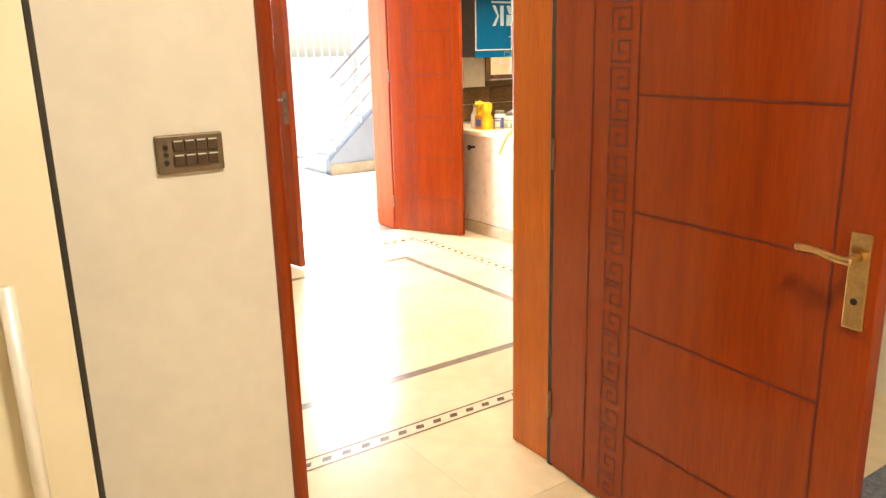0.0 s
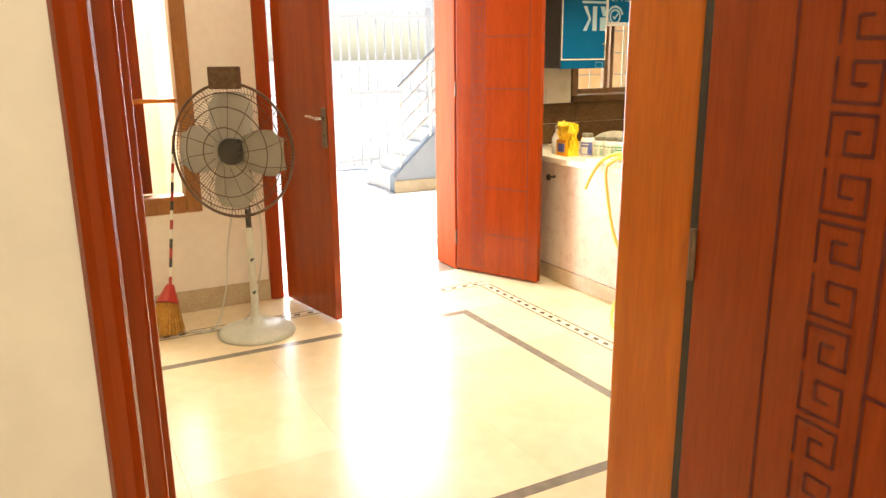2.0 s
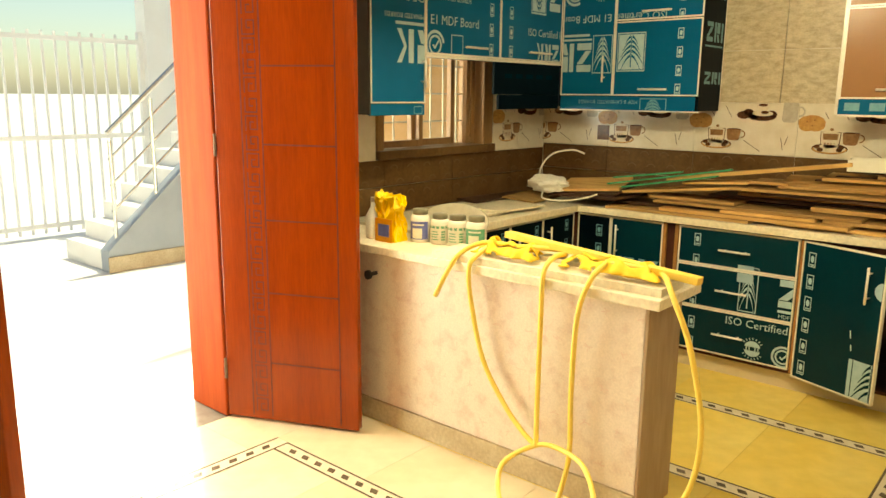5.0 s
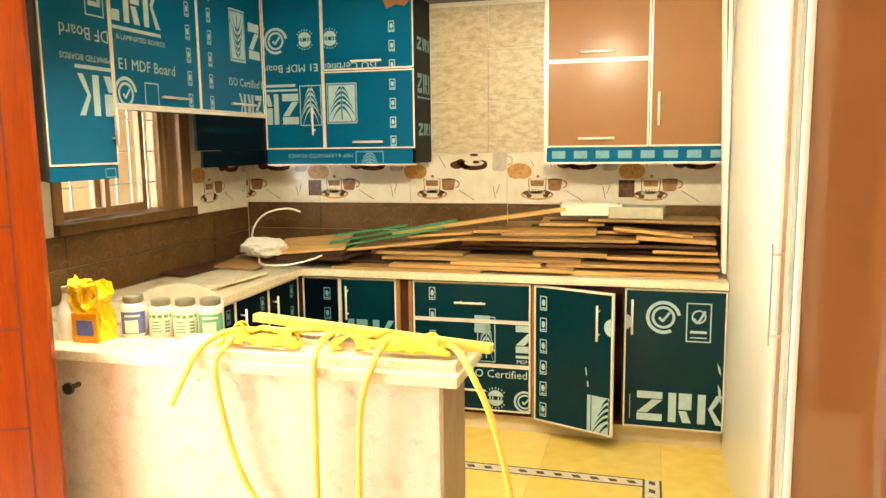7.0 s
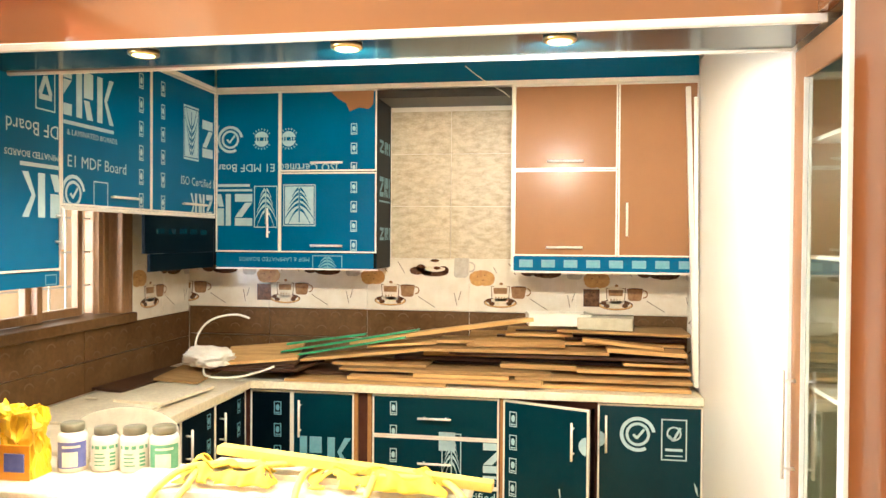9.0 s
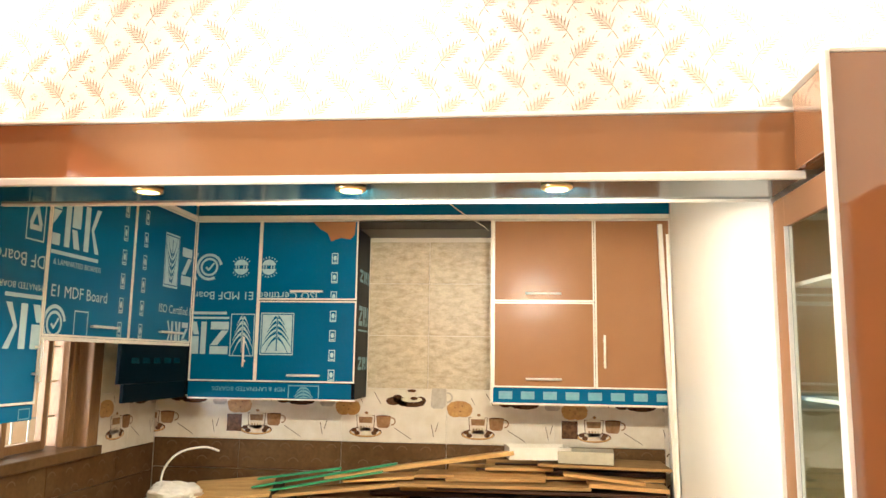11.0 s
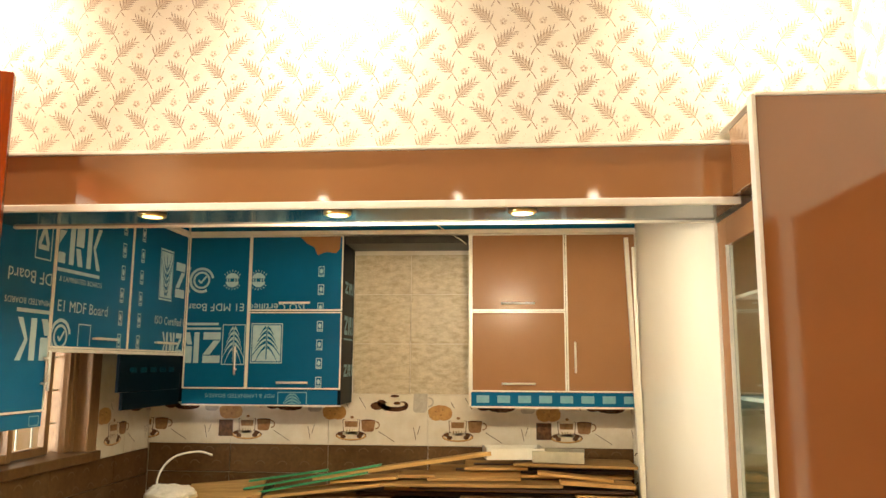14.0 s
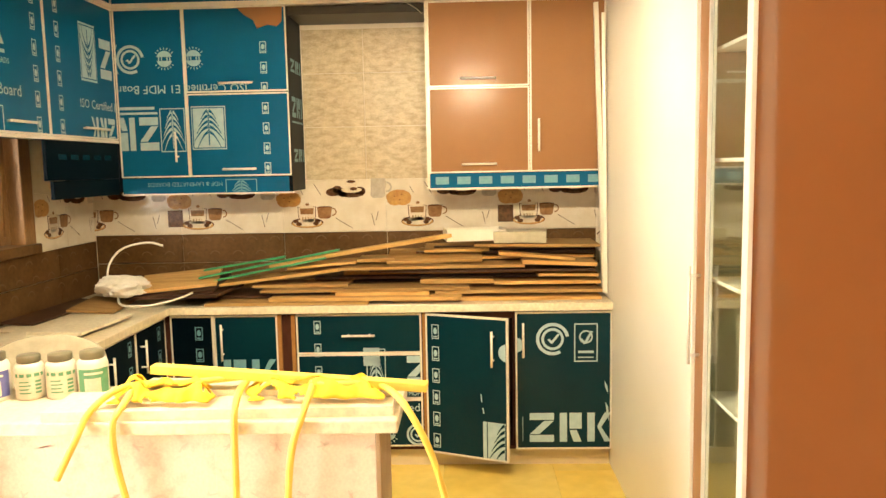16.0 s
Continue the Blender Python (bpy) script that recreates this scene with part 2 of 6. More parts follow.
for m, level in ((M_BLUE_SHADED, 0.05), (M_BROWN, 0.2), (M_WOOD, 0.3), (M_TILE_BROWN, 0.2), (M_BROWN_GLOSS, 0.8), (M_FRAME, 0.08), (M_TEAL_SHADED, 0.22), (M_BLUE, 0.22), (M_CARCASS_SHADED, 0.2), (M_MDF_DARK_SHADE, 0.25)):
    m.node_tree.nodes["Principled BSDF"].inputs["Specular IOR Level"].default_value = level

M_GLASS = bpy.data.materials.new("cabinet_glass")
M_GLASS.use_nodes = True
gb = M_GLASS.node_tree.nodes["Principled BSDF"]
gb.inputs["Base Color"].default_value = (0.86, 0.90, 0.80, 1)
gb.inputs["Roughness"].default_value = 0.03
gb.inputs["Transmission Weight"].default_value = 1.0
gb.inputs["IOR"].default_value = 1.45


# ---- builders ----
ORIGIN = {}


def thing(name, at, label, category, group="", kind=""):
    ob = new(name)
    ob.empty_display_size = 0.1
    ob.location = at
    ORIGIN[ob] = Vector(at)
    return tagged(ob, label, category, group, kind)


def part(name, bm, mat, parent=None, label="", smooth=False):
    """One mesh object from world-space geometry, under a thing or under a part."""
    me = bpy.data.meshes.new(name)
    if parent is not None:
        bm.transform(Matrix.Translation(-ORIGIN[parent]))
    bmesh.ops.recalc_face_normals(bm, faces=bm.faces)
    bm.to_mesh(me)
    bm.free()
    me.materials.append(mat)
    if smooth:
        for p in me.polygons:
            p.use_smooth = True
    ob = new(name, me)
    if parent is not None:
        ob.parent = parent
        ORIGIN[ob] = ORIGIN[parent]
    if label:
        ob["label"] = label
    return ob


def solid(name, bm, mat, label, category, group="", kind="", smooth=False):
    ob = part(name, bm, mat, None, "", smooth)
    ORIGIN[ob] = Vector((0, 0, 0))
    return tagged(ob, label, category, group, kind)


def box(bm, x0, x1, y0, y1, z0, z1, bevel=0.0, m=None):
    r = bmesh.ops.create_cube(bm, size=1.0)
    vs = r["verts"]
    bmesh.ops.transform(bm, verts=vs, matrix=Matrix.Translation(((x0 + x1) / 2, (y0 + y1) / 2, (z0 + z1) / 2)) @ Matrix.Diagonal((abs(x1 - x0), abs(y1 - y0), abs(z1 - z0), 1)))
    if bevel > 0:
        es = list({e for v in vs for e in v.link_edges})
        r2 = bmesh.ops.bevel(bm, geom=es, offset=bevel, segments=2, affect="EDGES", profile=0.5)
        vs = list({v for f in r2["faces"] for v in f.verts} | {v for v in vs if v.is_valid})
    if m is not None:
        bmesh.ops.transform(bm, verts=vs, matrix=m)
    return vs


def block(x0, x1, y0, y1, z0, z1, bevel=0.0, m=None):
    bm = bmesh.new()
    box(bm, x0, x1, y0, y1, z0, z1, bevel, m)
    return bm


def rod(bm, a, b, r, n=10, r2=None):
    a, b = Vector(a), Vector(b)
    d = b - a
    res = bmesh.ops.create_cone(bm, cap_ends=True, segments=n, radius1=r, radius2=r if r2 is None else r2, depth=d.length)
    bmesh.ops.transform(bm, verts=res["verts"], matrix=Matrix.Translation((a + b) / 2) @ d.to_track_quat("Z", "Y").to_matrix().to_4x4())
    return res["verts"]


def tube(bm, pts, r, n=8, closed=False):
    """A round tube along points, smoothed with Catmull-Rom."""
    pts = [Vector(p) for p in pts]
    fine = []
    cnt = len(pts)
    for i in range(cnt if closed else cnt - 1):
        p0 = pts[(i - 1) % cnt] if closed or i > 0 else pts[i]
        p1, p2 = pts[i], pts[(i + 1) % cnt]
        p3 = pts[(i + 2) % cnt] if closed or i + 2 < cnt else p2
        for k in range(6):
            t = k / 6
            fine.append(0.5 * ((2 * p1) + (p2 - p0) * t + (2 * p0 - 5 * p1 + 4 * p2 - p3) * t * t + (3 * p1 - p0 - 3 * p2 + p3) * t ** 3))
    if not closed:
        fine.append(pts[-1])
    rings, up = [], Vector((0.31, 0.22, 0.92))
    c = len(fine)
    for i, p in enumerate(fine):
        d = (fine[(i + 1) % c] - fine[i - 1]) if closed else (fine[min(i + 1, c - 1)] - fine[max(i - 1, 0)])
        d.normalize()
        u = d.cross(up)
        if u.length < 1e-4:
            u = d.cross(Vector((1, 0, 0)))
        u.normalize()
        w = d.cross(u)
        rings.append([bm.verts.new(p + r * (math.cos(2 * math.pi * k / n) * u + math.sin(2 * math.pi * k / n) * w)) for k in range(n)])
    for i in range(c if closed else c - 1):
        a, b = rings[i], rings[(i + 1) % c]
        for k in range(n):
            bm.faces.new((a[k], a[(k + 1) % n], b[(k + 1) % n], b[k]))
    if not closed:
        bm.faces.new(rings[0][::-1])
        bm.faces.new(rings[-1])


def lathe(bm, at, profile, n=24):
    at = Vector(at)
    rings = []
    for r, z in profile:
        rings.append([bm.verts.new(at + Vector((r * math.cos(2 * math.pi * k / n), r * math.sin(2 * math.pi * k / n), z))) for k in range(n)])
    for a, b in zip(rings, rings[1:]):
        for k in range(n):
            bm.faces.new((a[k], a[(k + 1) % n], b[(k + 1) % n], b[k]))
    bm.faces.new(rings[0][::-1])
    bm.faces.new(rings[-1])


class Sheet:
    """Flat print on a plane: origin, direction across, direction up, and how far it lies off the plane."""

    def __init__(self, o, across, up, off=0.0015, clip=None):
        self.o, self.a, self.u = Vector(o), Vector(across).normalized(), Vector(up).normalized()
        self.n = self.a.cross(self.u)
        self.off, self.clip = off, clip
        self.bm = bmesh.new()
        self.k, self.pivot = 1.0, (0.0, 0.0)

    def poly(self, pts, lift=0.0):
        if self.k != 1.0:
            pts = [(self.pivot[0] + self.k * (p[0] - self.pivot[0]), self.pivot[1] + self.k * (p[1] - self.pivot[1])) for p in pts]
        if self.clip:
            x0, x1, y0, y1 = self.clip
            for axis, limit, sign in ((0, x0, 1), (0, x1, -1), (1, y0, 1), (1, y1, -1)):
                res = []
                for i, p in enumerate(pts):
                    q = pts[i - 1]
                    pin, qin = sign * (p[axis] - limit) >= 0, sign * (q[axis] - limit) >= 0
                    if pin != qin:
                        t = (limit - q[axis]) / (p[axis] - q[axis])
                        res.append((q[0] + t * (p[0] - q[0]), q[1] + t * (p[1] - q[1])))
                    if pin:
                        res.append(p)
                pts = res
                if len(pts) < 3:
                    return
        vs = [self.bm.verts.new(self.o + self.a * p[0] + self.u * p[1] + self.n * (self.off + lift)) for p in pts]
        self.bm.faces.new(vs)

    def rect(self, x0, x1, y0, y1, lift=0.0):
        self.poly([(x0, y0), (x1, y0), (x1, y1), (x0, y1)], lift)

    def disc(self, x, y, r, ry=None, n=20, lift=0.0):
        ry = r if ry is None else ry
        self.poly([(x + r * math.cos(2 * math.pi * k / n), y + ry * math.sin(2 * math.pi * k / n)) for k in range(n)], lift)

    def ring(self, x, y, r, w, a0=0, a1=360, n=28, lift=0.0):
        for k in range(n):
            s, e = radians(a0 + (a1 - a0) * k / n), radians(a0 + (a1 - a0) * (k + 1) / n)
            self.poly([(x + q * math.cos(t), y + q * math.sin(t)) for q, t in ((r - w, s), (r, s), (r, e), (r - w, e))], lift)

    def outline(self, x0, x1, y0, y1, w):
        self.rect(x0, x1, y0, y0 + w), self.rect(x0, x1, y1 - w, y1)
        self.rect(x0, x0 + w, y0 + w, y1 - w), self.rect(x1 - w, x1, y0 + w, y1 - w)

    def line(self, x0, y0, x1, y1, w, lift=0.0):
        d = Vector((x1 - x0, y1 - y0)).normalized() * w / 2
        self.poly([(x0 - d.y, y0 + d.x), (x0 + d.y, y0 - d.x), (x1 + d.y, y1 - d.x), (x1 - d.y, y1 + d.x)], lift)

    def text(self, words, x, y, size, flip=False, align="LEFT"):
        cu = bpy.data.curves.new("words", "FONT")
        cu.body, cu.size, cu.align_x, cu.resolution_u = words, size, align, 2
        ob = bpy.data.objects.new("words", cu)
        me = ob.to_mesh()
        s = -1 if flip else 1
        for p in me.polygons:
            pts = [(x + s * me.vertices[i].co.x, y + s * me.vertices[i].co.y) for i in p.vertices]
            self.poly(pts)
        ob.to_mesh_clear()
        bpy.data.objects.remove(ob)
        bpy.data.curves.remove(cu)

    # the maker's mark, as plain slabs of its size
    def mark(self, x, y, w, h, flip=False):
        s = -1 if flip else 1

        def p(*pts):
            self.poly([(x + s * a * w, y + s * b * h) for a, b in pts])
        p((0, 0.76), (0.30, 0.76), (0.30, 1), (0, 1))
        p((0.0, 0), (0.30, 0), (0.30, 0.24), (0, 0.24))
        p((0.0, 0.27), (0.12, 0.27), (0.30, 0.73), (0.18, 0.73))
        p((0.37, 0), (0.46, 0), (0.46, 1), (0.37, 1))
        p((0.49, 0.45), (0.64, 0.45), (0.64, 1), (0.49, 1))
        p((0.54, 0), (0.64, 0), (0.58, 0.40), (0.49, 0.40))
        p((0.71, 0), (0.80, 0), (0.80, 1), (0.71, 1))
        p((0.83, 0.52), (0.92, 1), (1, 1), (0.88, 0.5), (1, 0), (0.92, 0))

    # leaf badge: a square with a palm leaf of drooping fronds
    def leafbadge(self, x, y, s, h, flip=False):
        self.outline(x, x + s, y, y + h, 0.005)
        d = -1 if flip else 1
        cx, cy = x + s / 2, y + h / 2
        self.rect(cx - 0.003, cx + 0.003, cy - h * 0.42, cy + h * 0.42)
        for k in range(5):
            b = cy + d * h * (0.42 - 0.13 * k)
            reach = s * (0.20 + 0.075 * k if k < 4 else 0.34)
            for side in (-1, 1):
                top, low = [], []
                for i in range(5):
                    q = i / 4
                    drop = h * (0.04 * q + 0.30 * q ** 1.7) * (0.6 + 0.14 * k)
                    wide = h * 0.036 * (1 - 0.75 * q) + 0.001
                    px = cx + side * (0.005 + reach * q)
                    top.append((px, b - d * (drop - wide)))
                    low.append((px, b - d * (drop + wide)))
                for i in range(4):
                    self.poly([low[i], low[i + 1], top[i + 1], top[i]])

    def tick(self, x, y, r, dim=False):
        self.ring(x, y, r, r * 0.2, 10, 300)
        self.ring(x, y, r * 0.68, r * 0.16)
        self.line(x - r * 0.25, y, x - r * 0.03, y - r * 0.24, r * 0.14)
        self.line(x - r * 0.06, y - r * 0.24, x + r * 0.36, y + r * 0.3, r * 0.14)

    def star(self, x, y, r):
        """A round stamp: a pale disc with a band of small bars across it, and rays above and below."""
        for d in (-1, 1):
            arc = [radians(d * (14 + 152 * k / 12)) for k in range(13)]
            self.poly([(x + r * 0.68 * math.cos(a), y + r * 0.68 * math.sin(a)) for a in arc])
            for k in range(7):
                a = radians(d * (36 + 18 * k))
                self.line(x + r * 0.78 * math.cos(a), y + r * 0.78 * math.sin(a), x + r * 0.96 * math.cos(a), y + r * 0.96 * math.sin(a), r * 0.07)
        for k in range(5):
            if k != 2:
                self.rect(x + r * (0.24 * (k - 2) - 0.05), x + r * (0.24 * (k - 2) + 0.05), y - r * 0.15, y + r * 0.15)

    def dashes(self, x, y0, y1, w, h=0.06, gap=0.045):
        """A column of small framed stamps."""
        y = y0
        while y + h < y1:
            self.outline(x - w / 2, x + w / 2, y, y + h, 0.0045)
            self.disc(x, y + h * 0.54, w * 0.27, h * 0.24, 10)
            self.rect(x - w * 0.3, x + w * 0.3, y + h * 0.12, y + h * 0.20)
            y += h + gap

    def done(self, name, mat, parent, label=""):
        return tagged(part(name, self.bm, mat, parent, label), kind="stuff")

# ---- setting ----
NY = 5.65            # inner face of the north wall
EX = 6.08            # inner face of the kitchen's back wall
SY = 2.70            # kitchen's south wall
CEIL = 3.28
WY0, WY1 = 1.80, 2.14  # wall between the first room and the hall


def wall(name, pieces, mat, label):
    bm = bmesh.new()
    for p in pieces:
        box(bm, *p)
    return solid(name, bm, mat, label, "wall", kind="structure")


floor_bed = part("floor_slab", block(-3.4, 6.3, -2.6, 5.9, -0.20, -0.012), M_MARBLE)
tagged(floor_bed, "cream polished marble floor bed under the tiles", "floor", kind="structure")
wall_north = wall("wall_north", [(-3.4, 0.02, NY, NY + 0.22, 0, CEIL), (0.02, 0.93, NY, NY + 0.22, 2.25, CEIL), (0.93, 1.16, NY, NY + 0.22, 0, CEIL), (1.16, 1.60, NY, NY + 0.22, 0, 0.64), (1.16, 1.60, NY, NY + 0.22, 2.3, CEIL),
                       (1.60, 2.03, NY, NY + 0.22, 0, CEIL), (2.03, 3.44, NY, NY + 0.22, 2.66, CEIL), (3.44, 4.40, NY, NY + 0.22, 0, CEIL),
                       (4.40, 5.46, NY, NY + 0.22, 0, 1.20), (4.40, 5.46, NY, NY + 0.22, 1.95, CEIL), (5.46, 6.3, NY, NY + 0.22, 0, CEIL)], M_WALL, "cream painted wall with front door and windows")
wall_east = wall("wall_east", [(EX, EX + 0.22, -2.6, NY, 0, CEIL)], M_WALL, "plain painted wall behind the kitchen units")
wall_south_kitchen = wall("wall_south", [(3.60, EX, 2.00, 2.12, 0, CEIL)], M_WALL, "plain painted wall beside the kitchen")
wall_inner = wall("wall_inner", [(-3.2, 0.792, WY0, WY1, 0, CEIL), (0.792, 1.948, WY0, WY1, 2.42, CEIL), (1.948, 3.60, 1.98, WY1, 0, CEIL)], M_WALL, "cream painted wall beside the bedroom door")
wall_west = wall("wall_west", [(-3.42, -3.2, -2.6, 7.9, 0, CEIL)], M_WALL, "plain painted wall closing the hall")
wall_back = wall("wall_back", [(-3.2, EX, -2.82, -2.6, 0, CEIL)], M_WALL, "plain painted wall closing the bedroom")
wall_side = wall("wall_side", [(3.4, 3.6, -2.6, 1.98, 0, CEIL)], M_WALL, "plain painted wall of the bedroom")
ceiling = solid("ceiling", block(-3.42, EX + 0.22, -2.82, NY + 0.22, CEIL, CEIL + 0.15), M_CEIL, "off-white painted ceiling", "ceiling", kind="structure")
ceiling_kitchen = solid("ceiling_kitchen", block(4.18, EX, 2.12, NY, 2.60, 2.66), M_CEIL, "lowered white kitchen ceiling", "ceiling", kind="structure")
# side room behind the opening in the north wall
wall_sideroom = wall("wall_sideroom", [(-3.2, 1.9, 7.9, 8.1, 0, CEIL), (1.72, 1.9, NY + 0.22, 7.9, 0, CEIL)], M_WALL, "cream wall of the next room")
ceiling_sideroom = solid("ceiling_sideroom", block(-3.2, 1.9, NY + 0.22, 8.1, CEIL, CEIL + 0.1), M_CEIL, "off-white ceiling of the next room", "ceiling", kind="structure")
floor_sideroom = solid("floor_sideroom", block(-3.2, 1.9, NY + 0.22, 8.1, -0.2, -0.002), M_MARBLE, "cream marble floor of the next room", "floor", kind="structure")

# outside
ground = solid("ground", block(-300, 300, 5.9, 400, -0.3, -0.10), M_GROUND, "pale paved forecourt outside the front door", "ground", kind="structure")
threshold = solid("threshold", block(2.03, 3.44, NY, 6.15, -0.2, -0.004, 0.004), M_GREY, "grey stone door threshold", "threshold", kind="structure")


# ---- joinery ----
def frame_post(parent, x0, x1, y0, y1, z0, z1, name="post"):
    return part(name, block(x0, x1, y0, y1, z0, z1, 0.010), M_WOOD, parent)


def greek_key(s, x0, x1, z0, z1):
    """A running key cut into the leaf, between two upright lines."""
    w = x1 - x0
    t = 0.0062
    step = 0.083
    z, up = z0, 1
    while z + step < z1:
        h = step * 0.80
        a, b = (z, 1) if up > 0 else (z + h, -1)
        s.line(x0, a, x0, a + b * h, t), s.line(x0 - t / 2, a + b * h, x1, a + b * h, t), s.line(x1 - t / 2, a + b * h, x1 - t / 2, a + b * h * 0.12, t)
        s.line(x1, a + b * h * 0.12, x0 + w * 0.34, a + b * h * 0.12, t), s.line(x0 + w * 0.36, a + b * h * 0.12, x0 + w * 0.36, a + b * h * 0.60, t)
        s.line(x0 + w * 0.34, a + b * h * 0.60, x0 + w * 0.68, a + b * h * 0.60, t)
        z, up = z + step, -up


def door_leaf(name, hinge, angle, width, height, thick, label, keyband, side, grooves, handle_at, mat=M_WOOD, mirror=1, z0=0.012, group=""):
    """A solid leaf turning on its hinge; across runs from the hinge. side: 1 shows the carved face to the left of that line."""
    ob = thing(name, (hinge[0], hinge[1], 0), label, "door", group)
    m = Matrix.Translation((hinge[0], hinge[1], 0)) @ Matrix.Rotation(radians(angle), 4, "Z")
    leaf = part("leaf", block(0, width, -thick / 2, thick / 2, z0, z0 + height, 0.004, m), mat, ob)
    across = m.to_3x3() @ Vector((1, 0, 0))
    o = m @ Vector((0, side * thick / 2, 0))
    if side < 0:
        s = Sheet(o, across, (0, 0, 1), 0.0012)
    else:
        s = Sheet(o, -across, (0, 0, 1), 0.0012)
    f = 1 if side < 0 else -1

    def ln(x0, a, x1, b, w=0.007):
        s.line(f * x0, a, f * x1, b, w)
    k0, k1, g1 = keyband
    zt = z0 + height - 0.03
    ln(k0, 0.03, k0, zt), ln(k1, 0.03, k1, zt), ln(g1, 0.03, g1, zt)
    for z in grooves:
        ln(k1, z, g1, z)
    if f > 0:
        greek_key(s, k0 + 0.078, k1 - 0.034, 0.05, zt) if name == "bedroom_door" else greek_key(s, k0 + 0.02, k1 - 0.02, 0.05, zt)
    else:
        greek_key(s, -k1 + 0.02, -k0 - 0.02, 0.05, zt)
    s.done("carved_groove", M_GROOVE, leaf, "dark carved lines and key pattern")
    # lever handle on a plate
    if handle_at:
        hx, hz = handle_at
        for sd in ((side,) if name != "front_door_leaf" else (-side,)):
            h = part("lever_handle", block(hx - 0.024, hx + 0.024, sd * thick / 2, sd * (thick / 2 + 0.008), hz - 0.12, hz + 0.10, 0.003, m), M_BRASS if name == "bedroom_door" else M_SWITCH, ob, "lever handle on a long plate")
            bm = bmesh.new()
            rod(bm, (hx, sd * (thick / 2 + 0.004), hz + 0.045), (hx, sd * (thick / 2 + 0.055), hz + 0.045), 0.010)
            pts = [(hx + 0.012, sd * (thick / 2 + 0.052), hz + 0.045), (hx - 0.03, sd * (thick / 2 + 0.054), hz + 0.047), (hx - 0.075, sd * (thick / 2 + 0.05), hz + 0.054), (hx - 0.125, sd * (thick / 2 + 0.046), hz + 0.052)]
            tube(bm, pts, 0.0095, 10)
            bm.transform(m)
            part("lever", bm, M_BRASS if name == "bedroom_door" else M_STEEL, h, "", True)
            bm = bmesh.new()
            rod(bm, (hx, sd * (thick / 2 + 0.006), hz - 0.055), (hx, sd * (thick / 2 + 0.0105), hz - 0.055), 0.008)
            bm.transform(m)
            part("keyhole", bm, M_BLACK, h)
    for z in (0.25, z0 + height * 0.5, z0 + height - 0.25):
        bm = bmesh.new()
        rod(bm, m @ Vector((-0.004, side * (thick / 2 + 0.004), z - 0.05)), m @ Vector((-0.004, side * (thick / 2 + 0.004), z + 0.05)), 0.007, 8)
        part("hinge", bm, M_SWITCH, ob)
    return ob


bed_frame = thing("door_frame_1", (1.4, 1.95, 0), "varnished red-brown wooden door frame of the bedroom", "door frame", kind="structure")
part("post", block(0.787, 0.826, WY0 - 0.02, WY1 + 0.01, 0, 2.42, 0.014), M_WOOD, bed_frame)
part("inner_post", block(0.8265, 0.864, 1.95, WY1 + 0.006, 0, 2.42, 0.006), M_WOOD, bed_frame)
# hinge post, coloured lighter for the sheen on its varnish
part("post", block(1.853, 1.963, 1.955, WY1 + 0.03, 0, 2.42, 0.008), M_WOOD_SHEEN, bed_frame)
part("head", block(0.827, 1.853, WY0 - 0.02, WY1 + 0.01, 2.32, 2.42, 0.010), M_WOOD, bed_frame)
# black strip added in place of the leaf edge's shadow
part("shadow_strip", block(1.844, 1.878, 1.933, 1.954, 0, 2.32), M_BLACK, bed_frame, "dark shadow gap at the hinges")
part("stop", block(0.864, 0.878, 2.0, WY1, 0, 2.32, 0.003), M_WOOD, bed_frame)
bed_door = door_leaf("bedroom_door", (1.858, 1.930), -94.0, 1.115, 2.30, 0.04, "orange-red varnished wooden door with carved key band, standing open", (0.185, 0.375, 1.005), -1,
                     (0.30, 0.67, 1.03, 1.37, 1.72, 2.05), (1.068, 1.0))

front_frame = thing("door_frame_2", (2.74, 5.75, 0), "varnished wooden frame of the double front door", "door frame", kind="structure")
part("post", block(1.99, 2.075, NY - 0.03, NY + 0.24, 0, 2.66, 0.01), M_FRAME, front_frame)
part("post", block(3.385, 3.47, NY - 0.0, NY + 0.30, 0, 2.66, 0.01), M_FRAME, front_frame)
part("head", block(2.075, 3.385, NY - 0.03, NY + 0.24, 2.63, 2.70, 0.01), M_FRAME, front_frame)
fd_left = door_leaf("front_door_leaf", (2.112, 5.600), -79.0, 0.612, 2.60, 0.045, "red-brown varnished front door leaf, swung inwards", (0.10, 0.20, 0.55), 1,
                    (0.35, 0.72, 1.08, 1.44, 1.80, 2.2), (0.580, 1.16), group="front door leaves")
fd_right = door_leaf("front_door_leaf", (3.415, 5.652), -64.5, 0.672, 2.60, 0.045, "red-brown varnished front door leaf, swung inwards against the counter", (0.135, 0.235, 0.585), -1,
                     (0.30, 0.64, 0.98, 1.32, 1.66, 2.0, 2.34), None, group="front door leaves")

hall_frame = thing("door_frame_4", (2.75, 2.15, 0), "varnished wooden frame of the closed hall door", "door frame", kind="structure")
part("post", block(2.22, 2.31, 2.12, 2.175, 0, 2.36, 0.008), M_WOOD, hall_frame)
part("post", block(3.18, 3.27, 2.12, 2.175, 0, 2.36, 0.008), M_WOOD, hall_frame)
part("head", block(2.31, 3.18, 2.12, 2.175, 2.27, 2.36, 0.008), M_WOOD, hall_frame)
hall_door = door_leaf("hall_door", (3.175, 2.160), 180.0, 0.86, 2.25, 0.03, "closed red-brown varnished wooden door of the hall", (0.12, 0.22, 0.74), -1, (0.3, 0.67, 1.03, 1.37, 1.72, 2.05), (0.80, 1.0))

